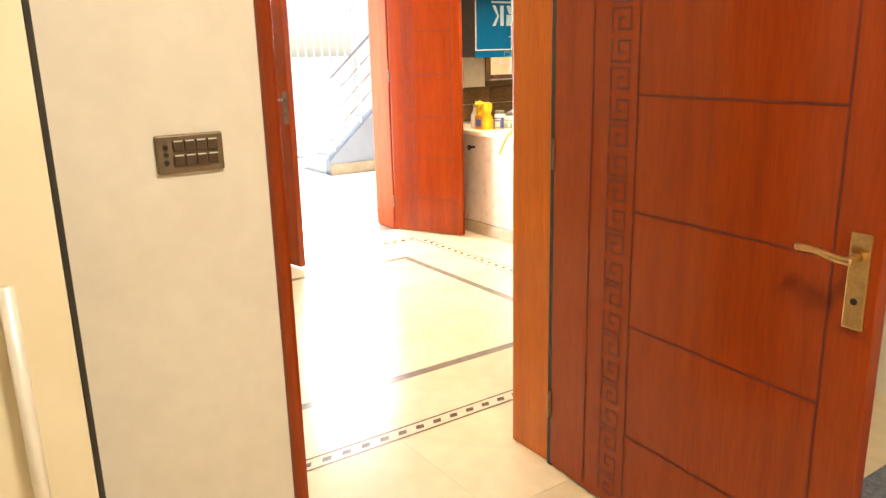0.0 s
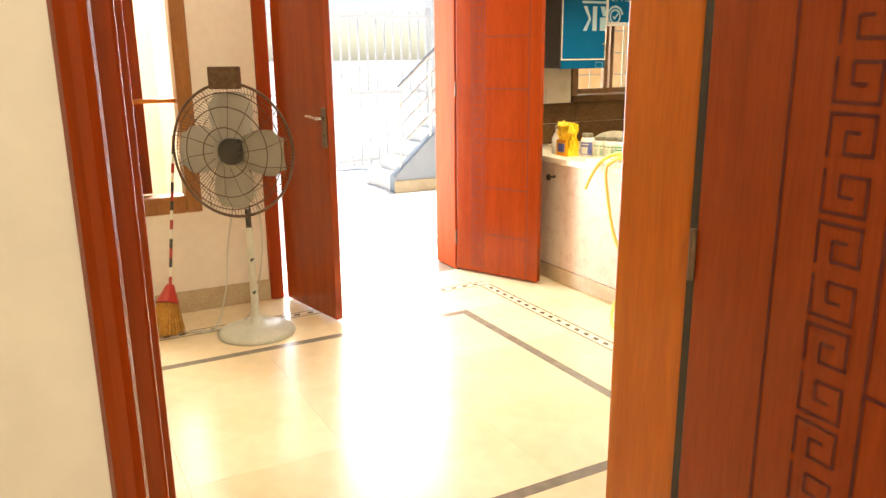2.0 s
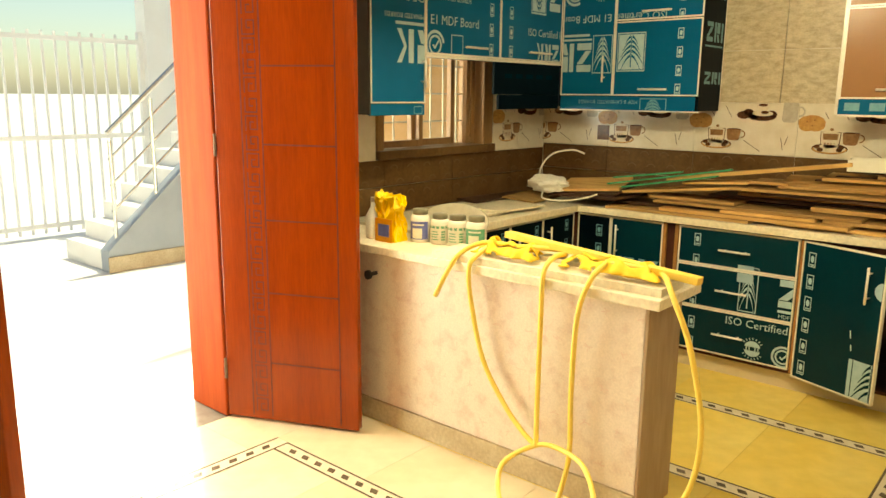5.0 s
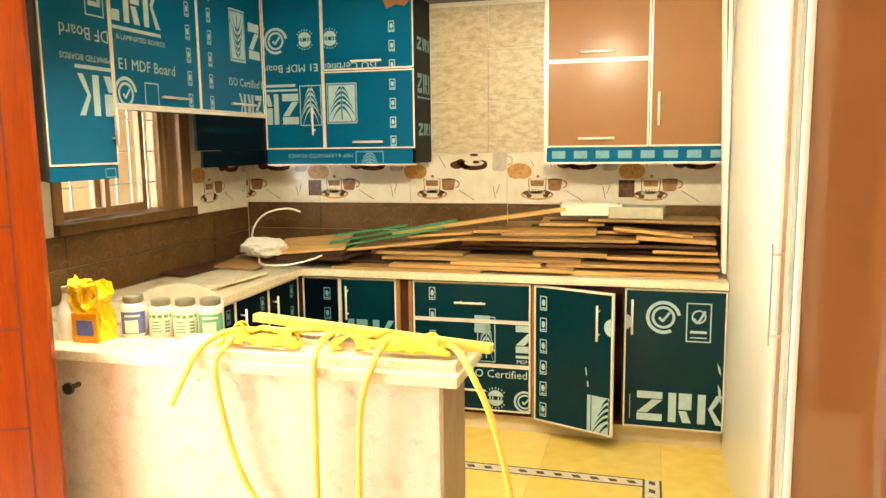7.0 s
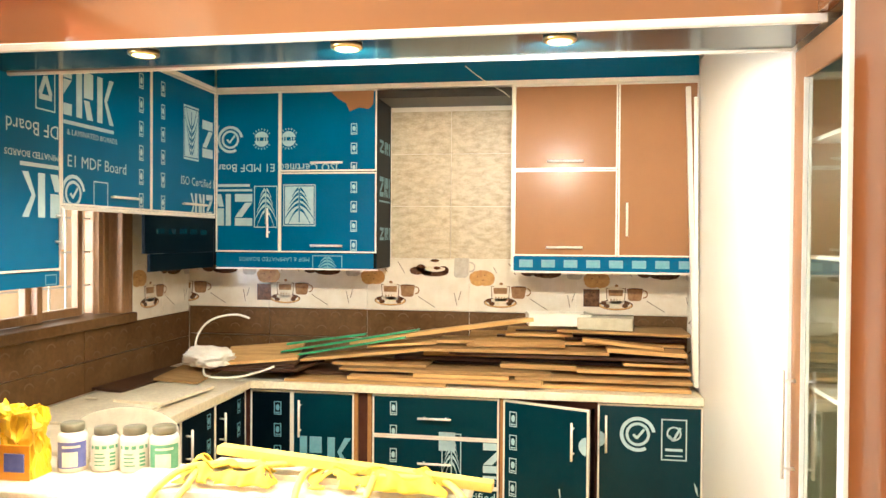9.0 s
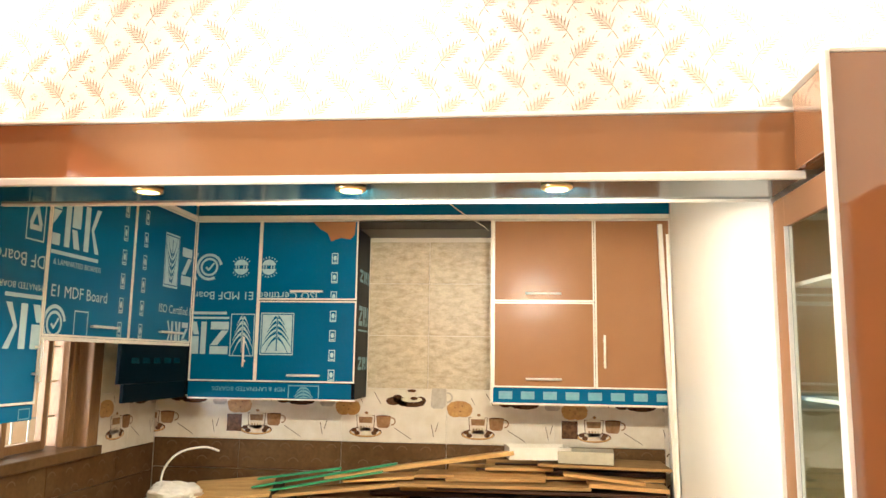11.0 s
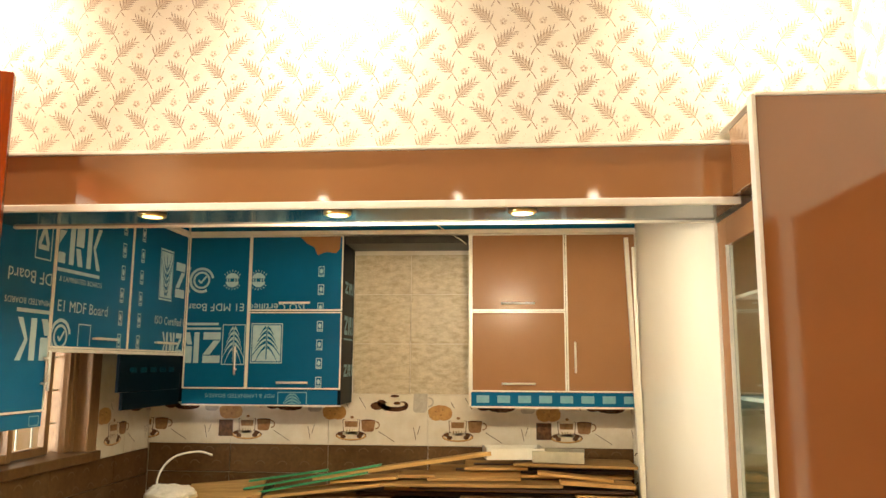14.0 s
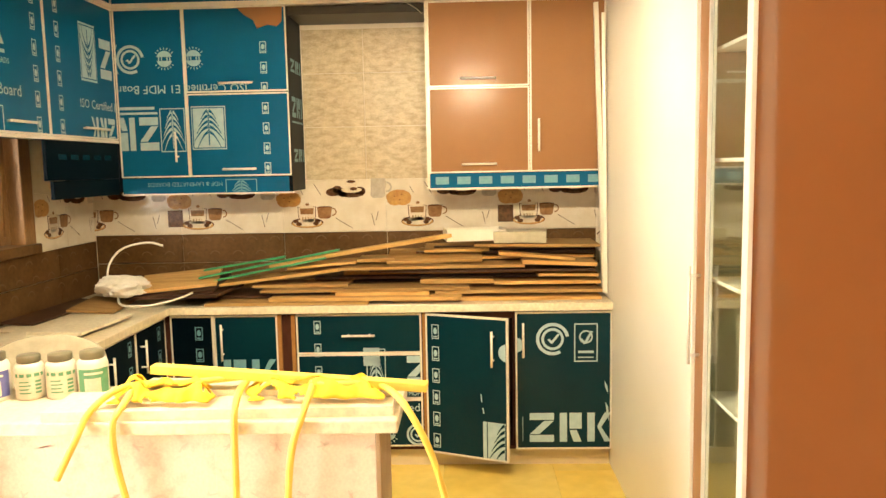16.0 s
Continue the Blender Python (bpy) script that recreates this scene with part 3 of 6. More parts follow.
# slim window beside the front door
side_window = thing("window_1", (1.37, NY, 0.6), "tall narrow wooden window beside the front door", "window", kind="structure")
part("window_frame", block(1.155, 1.245, NY - 0.02, NY + 0.12, 0.63, 2.34, 0.008), M_WINWOOD, side_window)
part("window_frame", block(1.515, 1.605, NY - 0.02, NY + 0.12, 0.63, 2.34, 0.008), M_WINWOOD, side_window)
part("window_sill", block(1.245, 1.515, NY - 0.02, NY + 0.12, 0.63, 0.735, 0.008), M_WINWOOD, side_window)
part("window_head", block(1.245, 1.515, NY - 0.02, NY + 0.12, 2.25, 2.34, 0.008), M_WINWOOD, side_window)
part("glazing_bar", block(1.245, 1.515, NY + 0.03, NY + 0.06, 1.285, 1.31, 0.004), M_WOOD_ORANGE, side_window)
part("sash", block(1.27, 1.35, NY + 0.16, NY + 0.20, 0.735, 2.25, 0.004), M_WOOD, side_window, "orange wooden shutter seen through the glass")
# opening to the next room
side_frame = thing("door_frame_3", (0.5, NY, 0), "orange varnished wooden frame of the side opening", "door frame", kind="structure")
part("post", block(0.93, 1.02, NY - 0.025, NY + 0.23, 0.0, 2.3, 0.01), M_WOOD_ORANGE, side_frame)
part("post", block(0.0, 0.06, NY - 0.025, NY + 0.23, 0.0, 2.3, 0.01), M_WOOD_ORANGE, side_frame)
part("head", block(0.06, 0.93, NY - 0.025, NY + 0.23, 2.22, 2.3, 0.01), M_WOOD_ORANGE, side_frame)
side_leaf = door_leaf("side_door", (0.915, 5.89), 100.0, 0.82, 2.18, 0.04, "orange-red wooden side door standing open", (0.15, 0.25, 0.7), 1, (0.4, 0.8, 1.2, 1.6), (0.76, 1.0))

skirting = thing("skirting", (1.5, NY, 0), "beige marble skirting along the wall", "skirting", kind="structure")
part("board", block(1.02, 1.99, NY - 0.016, NY - 0.002, 0.0, 0.135, 0.003), M_SKIRT, skirting)
part("board", block(-3.1, 0.0, NY - 0.016, NY - 0.002, 0.0, 0.135, 0.003), M_SKIRT, skirting)
part("board", block(-3.1, 0.787, WY1 + 0.002, WY1 + 0.016, 0.0, 0.135, 0.003), M_SKIRT, skirting)
part("board", block(3.47, 3.83, NY - 0.016, NY - 0.002, 0.0, 0.135, 0.003), M_SKIRT, skirting)

# ---- kitchen window ----
kitchen_window = thing("window_2", (4.93, NY, 1.2), "wooden kitchen window with sliding sashes and a steel grille", "window", kind="structure")
part("window_frame", block(5.36, 5.455, NY - 0.015, NY + 0.20, 1.20, 1.95, 0.006), M_DARKWOOD, kitchen_window)
part("window_frame", block(4.405, 4.46, NY - 0.015, NY + 0.20, 1.20, 1.95, 0.006), M_DARKWOOD, kitchen_window)
part("window_sill", block(4.40, 5.46, NY - 0.04, NY + 0.21, 1.185, 1.235, 0.006), M_TILE_BROWN, kitchen_window)
part("window_head", block(4.46, 5.36, NY - 0.015, NY + 0.20, 1.88, 1.95, 0.006), M_DARKWOOD, kitchen_window)
for x0, x1, y in ((4.47, 4.86, 0.06), (4.80, 5.20, 0.10), (5.26, 5.345, 0.05)):
    sash = part("sash", block(x0, x0 + 0.035, NY + y, NY + y + 0.035, 1.24, 1.88, 0.003), M_DARKWOOD, kitchen_window)
    part("stile", block(x1 - 0.035, x1, NY + y, NY + y + 0.035, 1.24, 1.88, 0.003), M_DARKWOOD, sash)
    part("rail", block(x0 + 0.035, x1 - 0.035, NY + y, NY + y + 0.035, 1.24, 1.28, 0.003), M_DARKWOOD, sash)
for x in (4.60, 4.72, 4.93, 5.05, 5.17, 5.30):
    bm = bmesh.new()
    rod(bm, (x, NY + 0.17, 1.235), (x, NY + 0.17, 1.9), 0.006, 6)
    part("grille_bar", bm, M_LID, kitchen_window)
for z in (1.38, 1.55, 1.72):
    bm = bmesh.new()
    rod(bm, (4.45, NY + 0.17, z), (5.40, NY + 0.17, z), 0.005, 6)
    part("grille_bar", bm, M_LID, kitchen_window)
neighbour = solid("neighbour_wall", block(4.7, 9.6, 6.9, 7.1, -0.1, 3.2), M_ORANGE, "sunlit tan stone wall of the yard outside", "wall", kind="structure")

# ---- outside the door ----
stair = thing("outside_staircase", (5.4, 9.6, -0.1), "plastered outdoor staircase with a sloping side, greyed for shade, and steel railing", "staircase")
bm = bmesh.new()
prof = [(4.60, -0.10), (7.6, -0.10), (7.6, 2.68), (7.5, 2.68), (4.66, 0.16), (4.60, 0.10)]
for y in (9.35,):
    a = [bm.verts.new((x, y, z)) for x, z in prof]
    b = [bm.verts.new((x, y + 0.16, z)) for x, z in prof]
    bm.faces.new(a), bm.faces.new(b[::-1])
    for i in range(len(prof)):
        j = (i + 1) % len(prof)
        bm.faces.new((a[i], a[j], b[j], b[i]))
part("stringer", bm, M_STAIR_SHADED, stair)
part("plinth", block(4.585, 7.6, 9.33, 9.347, -0.10, 0.05, 0.004), M_SKIRT, stair)
for i in range(14):
    part("step", block(4.62 + 0.2 * i, 4.62 + 0.2 * i + 0.24, 9.51, 10.3, -0.10, 0.10 + 0.17 * i, 0.006), M_OUTWALL, stair)
for i in range(6):
    bm = bmesh.new()
    x = 4.72 + 0.42 * i
    z = 0.16 + 0.885 * 0.42 * i
    rod(bm, (x, 9.43, z), (x, 9.43, z + 0.95), 0.018, 8)
    part("baluster", bm, M_STEEL, stair)
for k in range(4):
    bm = bmesh.new()
    rod(bm, (4.70, 9.43, 0.45 + 0.24 * k), (7.0, 9.43, 0.45 + 0.24 * k + 2.03), 0.012 if k < 3 else 0.024, 8)
    part("rail", bm, M_STEEL, stair)
gate = thing("yard_gate", (3.4, 11.6, -0.1), "white steel bar gate of the forecourt", "gate")
for i in range(30):
    part("bar", block(2.0 + 0.14 * i, 2.025 + 0.14 * i, 11.6, 11.625, -0.06, 2.2), M_OUTWALL, gate)
for z in (0.0, 1.0, 2.1):
    part("rail", block(1.95, 6.25, 11.59, 11.635, z, z + 0.05), M_OUTWALL, gate)
for x in (1.95, 6.2):
    part("post", block(x, x + 0.06, 11.58, 11.645, -0.10, 2.25), M_OUTWALL, gate)
yard_wall = wall("yard_wall", [(-3.0, 1.95, 11.5, 11.72, -0.1, 3.4), (6.26, 12.0, 11.5, 11.72, -0.1, 3.4)], M_OUTWALL, "pale plastered yard wall")

# ---- wallpaper wall over the kitchen opening ----
paper_wall = solid("wall_wallpaper", block(3.95, 4.18, 2.12, NY, 2.225, CEIL), M_PAPER, "wall above the kitchen opening with leaf wallpaper", "wall", kind="structure")
paper_side = solid("wall_wallpaper_side", block(3.60, 3.95, 2.12, 2.32, 2.445, CEIL), M_PAPER, "short return wall with leaf wallpaper", "wall", kind="structure")


def sprig(s, pale, x, y, size, flip):
    """A bent stem with a pale blade behind slim leaflets, long above and short below."""
    def at(t):
        u, v = 1 - t, t
        return Vector((0.40 * u * u + 0.30 * u * v - 0.40 * v * v, -0.52 * u * u - 0.02 * u * v + 0.38 * v * v))

    def put(p):
        return (x + size * flip * p.x, y + size * p.y)

    def slim(a, way, ln, w):
        side = Vector((-way.y, way.x)) * w
        return [put(a), put(a + way * ln * 0.5 + side), put(a + way * ln), put(a + way * ln * 0.5 - side)]
    blade = []
    for i in range(7):
        t = 0.36 + 0.64 * i / 6
        p = at(t)
        way = (at(min(1, t + 0.02)) - at(t - 0.02)).normalized()
        up = Vector((way.y, -way.x))
        s.poly(slim(p, (way * (0.35 + 0.75 * t) + up * 0.85).normalized(), 0.56 - 0.26 * t, 0.026))
        s.poly(slim(p, (way * (0.45 + 0.75 * t) - up * 0.80).normalized(), 0.50 - 0.24 * t, 0.023))
        blade.append((p + up * 0.17 * math.sin(math.pi * (0.12 + 0.8 * i / 6)), p - up * 0.12 * math.sin(math.pi * (0.12 + 0.8 * i / 6))))
    for (a, b), (c, e) in zip(blade, blade[1:]):
        pale.poly([put(a), put(b), put(e), put(c)])
    ends = [at(k / 5) for k in range(6)]
    for k, (a, b) in enumerate(zip(ends, ends[1:])):
        w = 0.020 - 0.003 * k
        s.poly([put(a + Vector((w, 0))), put(b + Vector((w, 0))), put(b - Vector((w, 0))), put(a - Vector((w, 0)))])
    s.poly(slim(at(0.30), Vector((-0.62, -0.78)), 0.34, 0.022))


def paper_print(parent, o, across, w, h, seed):
    rng = random.Random(seed)
    s = Sheet(o, across, (0, 0, 1), 0.0012, clip=(0, w, 0, h))
    pale = Sheet(o, across, (0, 0, 1), 0.0006, clip=(0, w, 0, h))
    for r in range(int(h / 0.0885) + 2):
        y = 0.030 + r * 0.0885
        d = 1 if r % 2 else -1
        x = 0.02 + (0.078 if r % 2 else 0.0)
        while x < w + 0.08:
            sprig(s, pale, x, y + rng.uniform(-0.002, 0.002), 0.092, d)
            fx, fy = x + 0.062, y - 0.014
            for k in range(5):
                a = 2 * math.pi * k / 5 + d * 0.3
                pale.disc(fx + 0.0085 * math.cos(a), fy + 0.0085 * math.sin(a), 0.0052, n=6)
            s.disc(fx - 0.003, fy - 0.006, 0.0032, n=5), s.disc(fx + 0.004, fy + 0.001, 0.0024, n=5)
            for k in range(9):
                q = 0.0026 if k < 3 else 0.0016
                (s if k < 3 else pale).disc(x + rng.uniform(0.03, 0.11), y + rng.uniform(-0.045, 0.045), q, n=5)
            x += 0.1345
    pale.done("leaf_blade", M_LEAF_PALE, parent)
    return s.done("leaf_print", M_LEAF, parent)


paper_print(paper_wall, (3.95, NY, 2.40), (0, -1, 0), NY - 2.32, CEIL - 2.40, 3)
paper_print(paper_side, (3.95, 2.32, 2.45), (-1, 0, 0), 0.35, CEIL - 2.45, 4)

# fascia beam under the wallpaper, with lamps in its underside
beam = thing("fascia_beam", (3.9, 4.0, 2.2), "brown gloss laminate fascia over the opening with aluminium edges", "fascia")
part("front_panel", block(3.885, 3.948, 2.74, NY - 0.005, 2.215, 2.390, 0.002), M_BROWN_GLOSS, beam)
part("underside", block(3.889, 4.178, 2.74, NY - 0.005, 2.200, 2.213, 0.001), M_UNDER, beam, "blue glossy board")
part("edge_trim", block(3.874, 3.948, 2.735, NY - 0.006, 2.391, 2.402, 0.002), M_ALU, beam, "aluminium strip")
part("edge_trim", block(3.872, 3.888, 2.735, NY - 0.006, 2.194, 2.218, 0.003), M_ALU, beam, "aluminium strip")
part("edge_trim", block(4.165, 4.182, 2.735, NY - 0.006, 2.192, 2.222, 0.003), M_ALU, beam, "aluminium strip")
for y in (3.415, 4.035, 4.68):
    d = thing("downlight", (3.96, y, 2.2), "small round warm downlight set into the fascia", "light", "fascia downlights")
    bm = bmesh.new()
    lathe(bm, (3.955, y, 2.186), [(0.034, 0.012), (0.047, 0.012), (0.047, 0.004), (0.040, 0.0), (0.034, 0.002)], 20)
    part("ring", bm, M_BRASS, d, "brass-coloured ring", True)
    bm = bmesh.new()
    lathe(bm, (3.955, y, 2.188), [(0.0335, 0.0), (0.0335, 0.009)], 20)
    part("lens", bm, M_LAMP, d)
for y in (2.70, 4.05, 5.30):
    d = thing("ceiling_spot", (3.72, y, CEIL), "recessed ceiling spot washing the wallpaper", "light", "ceiling spots")
    bm = bmesh.new()
    lathe(bm, (3.72, y, CEIL - 0.012), [(0.04, 0.011), (0.055, 0.011), (0.052, 0.0), (0.04, 0.002)], 20)
    part("ring", bm, M_STEEL, d, "", True)
    bm = bmesh.new()
    lathe(bm, (3.72, y, CEIL - 0.010), [(0.039, 0.0), (0.039, 0.009)], 20)
    part("lens", bm, M_BULB, d)
HALL_SPOTS = [(-0.72, 2.62), (-0.72, 3.90), (-0.72, 5.20), (1.6, 2.75), (1.6, 4.05), (1.6, 5.2)]
WEST_SPOTS = [(-2.93, 3.0), (-2.93, 3.87), (-2.93, 4.7)]
for x, y in HALL_SPOTS + WEST_SPOTS:
    d = thing("ceiling_spot", (x, y, CEIL), "recessed warm ceiling spot of the hall", "light", "ceiling spots")
    bm = bmesh.new()
    lathe(bm, (x, y, CEIL - 0.012), [(0.04, 0.011), (0.055, 0.011), (0.052, 0.0), (0.04, 0.002)], 20)
    part("ring", bm, M_STEEL, d, "", True)
    bm = bmesh.new()
    lathe(bm, (x, y, CEIL - 0.010), [(0.039, 0.0), (0.039, 0.009)], 20)
    part("lens", bm, M_BULB, d)


def spot(name, at, to, power, colour, angle, blend=0.6, size=0.025):
    ob = lamp(name, "SPOT", look(at, to), power, colour)
    ob.data.spot_size, ob.data.spot_blend, ob.data.shadow_soft_size = radians(angle), blend, size
    return ob


for y, power, x, z, wide in ((3.415, 66.0, 5.757, 1.6, 165), (4.035, 58.0, 5.757, 1.6, 165), (4.68, 62.0, 4.35, 0.0, 140)):
    spot("downlight_beam", (3.958, y, 2.178), (x, y, z), power, WARM, wide, 1.0, 0.03)
for y in (2.70, 4.05, 5.30):
    spot("wall_washer", (3.72, y, CEIL - 0.02), (3.86, y, 2.0), 78.0, (1.0, 0.90, 0.74), 130, 1.0, 0.04)
for x, y in HALL_SPOTS:
    spot("hall_spot", (x, y, CEIL - 0.02), (x, y, 0), 24.0, (1.0, 0.88, 0.68), 168, 1.0)
for x, y in WEST_SPOTS:
    spot("wall_washer", (x, y, CEIL - 0.02), (x - 0.14, y, 2.0), 60.0, (1.0, 0.82, 0.52), 130, 1.0, 0.04)
# first room: ceiling lamp behind the walker
room_lamp = thing("ceiling_lamp", (0.7, -0.2, CEIL), "round white ceiling lamp of the bedroom", "light")
bm = bmesh.new()
lathe(bm, (0.7, -0.2, CEIL - 0.07), [(0.08, 0), (0.15, 0.02), (0.17, 0.07)], 24)
part("shade", bm, M_BULB, room_lamp)
rl = lamp("room_light", "AREA", look((0.7, -0.2, CEIL - 0.09), (0.7, -0.2, 0)), 52.0, (1.0, 0.86, 0.64))
rl.data.shape, rl.data.size = "DISK", 0.35
# next room
sr = lamp("next_room_light", "AREA", look((0.2, 7.0, CEIL - 0.05), (0.2, 7.0, 0)), 110.0, (1.0, 0.93, 0.8))
sr.data.shape, sr.data.size = "DISK", 0.4


# ---- kitchen units ----
def bar_handle(parent, a, b, out, r=0.006):
    """A steel bar on two posts; out: the way it stands off the door."""
    a, b, out = Vector(a), Vector(b), Vector(out)
    bm = bmesh.new()
    d = (b - a).normalized()
    rod(bm, a + out, b + out, r, 8)
    for p in (a + d * 0.03, b - d * 0.03):
        rod(bm, p, p + out, r * 0.8, 6)
    return part("handle", bm, M_HANDLE, parent, "slim steel bar handle", True)


def cabinet_front(parent, axis, plane, a0, a1, z0, z1, mat, thick=0.018, name="door"):
    """A framed front in the plane x = plane ('x') or y = plane ('y'), from a0 to a1 along it; the aluminium edge runs round it."""
    e = 0.008
    if axis == "x":
        d = part(name, block(plane, plane + thick, a0 + e, a1 - e, z0 + e, z1 - e, 0.002), mat, parent)
        for b in ((a0, a0 + e, z0, z1), (a1 - e, a1, z0, z1), (a0 + e, a1 - e, z0, z0 + e), (a0 + e, a1 - e, z1 - e, z1)):
            part("edge", block(plane - 0.002, plane + thick, *b), M_ALU, d)
    else:
        d = part(name, block(a0 + e, a1 - e, plane, plane + thick, z0 + e, z1 - e, 0.002), mat, parent)
        for b in ((a0, a0 + e, z0, z1), (a1 - e, a1, z0, z1), (a0 + e, a1 - e, z0, z0 + e), (a0 + e, a1 - e, z1 - e, z1)):
            part("edge", block(b[0], b[1], plane - 0.002, plane + thick, b[2], b[3]), M_ALU, d)
    return d


XU, YU = 5.757, 5.322      # front planes of the wall units


def printed(axis, a0, a1, z0, z1, plane):
    """A print sheet over a front: u runs to the viewer's right, v is the height above the floor."""
    if axis == "x":
        return Sheet((plane, a1, 0), (0, -1, 0), (0, 0, 1), 0.0028, clip=(0.009, a1 - a0 - 0.009, z0 + 0.009, z1 - 0.009))
    return Sheet((a0, plane, 0), (1, 0, 0), (0, 0, 1), 0.0028, clip=(0.009, a1 - a0 - 0.009, z0 + 0.009, z1 - 0.009))


# back wall units, blue
UB = thing("wall_cabinet", (5.9, 4.85, 1.46), "wall cabinet with fronts still under blue printed film", "cabinet", "wall cabinets")
part("body", block(XU + 0.02, EX - 0.004, 4.415, 5.64, 1.475, 2.43), M_BLUE_SHADED, UB, "dark carcass")
part("side_panel", block(XU + 0.002, EX - 0.004, 4.395, 4.414, 1.465, 2.43, 0.001), M_BLUE_SHADED, UB, "dark printed side panel")
sp = Sheet((XU, 4.395, 0), (1, 0, 0), (0, 0, 1), 0.0015, clip=(0.02, 0.30, 1.48, 2.42))
sp.mark(0.05, 1.86, 0.3, 0.11), sp.rect(0.04, 0.30, 1.83, 1.84), sp.mark(0.05, 2.10, 0.3, 0.07), sp.mark(0.06, 1.62, 0.3, 0.07)
sp.done("film_print", M_PRINT_DIM, UB)
dA = cabinet_front(UB, "x", XU, 4.946, 5.318, 1.55, 2.432, M_BLUE)
s = printed("x", 4.946, 5.318, 1.55, 2.432, XU)
s.tick(0.085, 2.172, 0.075), s.star(0.268, 2.172, 0.062), s.mark(0.215, 1.870, 0.34, 0.175, True), s.rect(0.0, 0.215, 1.885, 1.897), s.rect(0.0, 0.2, 1.91, 1.925)
s.leafbadge(0.225, 1.685, 0.135, 0.23), s.mark(-0.20, 2.10, 0.22, 0.15)
s.text("ISO Certified E1 MDF Board", 0.70, 2.035, 0.062, True)
s.done("film_print", M_PRINT, dA)
bar_handle(dA, (XU, 5.005, 1.63), (XU, 5.005, 1.79), (-0.03, 0, 0))
for z0, z1, lower in ((1.994, 2.432, False), (1.55, 1.988, True)):
    d = cabinet_front(UB, "x", XU, 4.398, 4.944, z0, z1, M_BLUE)
    s = printed("x", 4.398, 4.944, z0, z1, XU)
    s.dashes(0.42, 1.56, 2.29, 0.035)
    s.star(0.05, 2.172, 0.062), s.text("ISO Certified E1 MDF Board", 0.33, 2.035, 0.062, True)
    if lower:
        s.rect(0.02, 0.205, 1.694, 1.922)
        k = Sheet((XU, 4.944, 0), (0, -1, 0), (0, 0, 1), 0.0036)
        k.leafbadge(0.025, 1.70, 0.175, 0.216)
        k.done("film_print", M_BLUE, d)
    s.done("film_print", M_PRINT, d)
    zz = 2.038 if not lower else 1.588
    bar_handle(d, (XU, 4.58, zz), (XU, 4.76, zz), (-0.03, 0, 0))
tear = Sheet((XU, 4.944, 0), (0, -1, 0), (0, 0, 1), 0.0045)
tear.poly([(0.29, 2.425), (0.53, 2.425), (0.525, 2.35), (0.50, 2.325), (0.45, 2.335), (0.395, 2.315), (0.375, 2.36), (0.33, 2.385)])
tear.done("torn_film", M_BROWN, UB, "brown laminate showing where the film is torn")
t1 = part("trim_board", block(XU + 0.004, XU + 0.022, 4.396, 5.318, 1.463, 1.545, 0.002), M_BLUE, UB, "blue film on the lower trim")
s = Sheet((XU + 0.004, 5.318, 0), (0, -1, 0), (0, 0, 1), 0.0016, clip=(0.01, 0.90, 1.467, 1.54))
s.text("MDF & LAMINATED BOARDS", 0.545, 1.522, 0.032, True), s.leafbadge(0.56, 1.40, 0.17, 0.135)
s.done("film_print", M_PRINT_DIM, t1)
part("edge", block(XU + 0.002, XU + 0.024, 4.394, 5.318, 1.455, 1.463), M_ALU, UB)
# corner box between the two runs
CB = thing("corner_cabinet", (5.4, 5.5, 1.54), "low dark corner box under the wall cabinets", "cabinet")
# front coloured nearly black to stand for the shade in the corner
part("front", block(5.06, XU - 0.002, YU + 0.01, YU + 0.028, 1.55, 1.734, 0.002), M_BLUE_SHADED, CB)
s = Sheet((5.08, YU + 0.01, 0), (1, 0, 0), (0, 0, 1), 0.0015)
for k in range(5):
    s.rect(0.08 + 0.11 * k, 0.15 + 0.11 * k, 1.645, 1.67)
s.done("film_print", M_TEAL_SHADED, CB)
part("trim_board", block(5.11, XU, YU + 0.012, YU + 0.03, 1.463, 1.548, 0.002), M_BLUE_SHADED, CB)

# left wall units under the window wall
UL = thing("wall_cabinet", (4.9, 5.5, 1.75), "wall cabinet over the window under blue printed film", "cabinet", "wall cabinets")
part("body", block(4.46, XU - 0.002, YU + 0.02, NY - 0.022, 1.752, 2.43), M_BLUE_SHADED, UL, "dark carcass")
d2 = cabinet_front(UL, "y", YU, 4.452, 5.095, 1.752, 2.432, M_BLUE)
s = printed("y", 4.452, 5.095, 1.752, 2.432, YU)
s.mark(-0.06, 2.105, 0.40, 0.19), s.rect(0.0, 0.34, 2.070, 2.085), s.text("& LAMINATED BOARDS", 0.03, 2.03, 0.032), s.text("E1 MDF Board", 0.03, 1.905, 0.068)
s.tick(0.07, 1.80, 0.075), s.outline(0.20, 0.30, 1.745, 1.86, 0.005), s.dashes(0.555, 1.76, 2.42, 0.035, 0.07, 0.04)
s.done("film_print", M_PRINT, d2)
bar_handle(d2, (4.75, YU, 1.80), (4.94, YU, 1.80), (0, -0.03, 0))
d3 = cabinet_front(UL, "y", YU, 5.097, XU - 0.004, 1.752, 2.432, M_BLUE)
s = printed("y", 5.097, XU - 0.004, 1.752, 2.432, YU)
s.dashes(0.10, 1.76, 2.42, 0.035, 0.07, 0.04), s.rect(0.30, 0.46, 2.03, 2.31), s.text("ISO Certified E1 MDF", 0.27, 1.90, 0.062), s.mark(0.50, 2.06, 0.4, 0.2), s.mark(0.62, 1.86, 0.25, 0.12, True)
s.done("film_print", M_PRINT, d3)
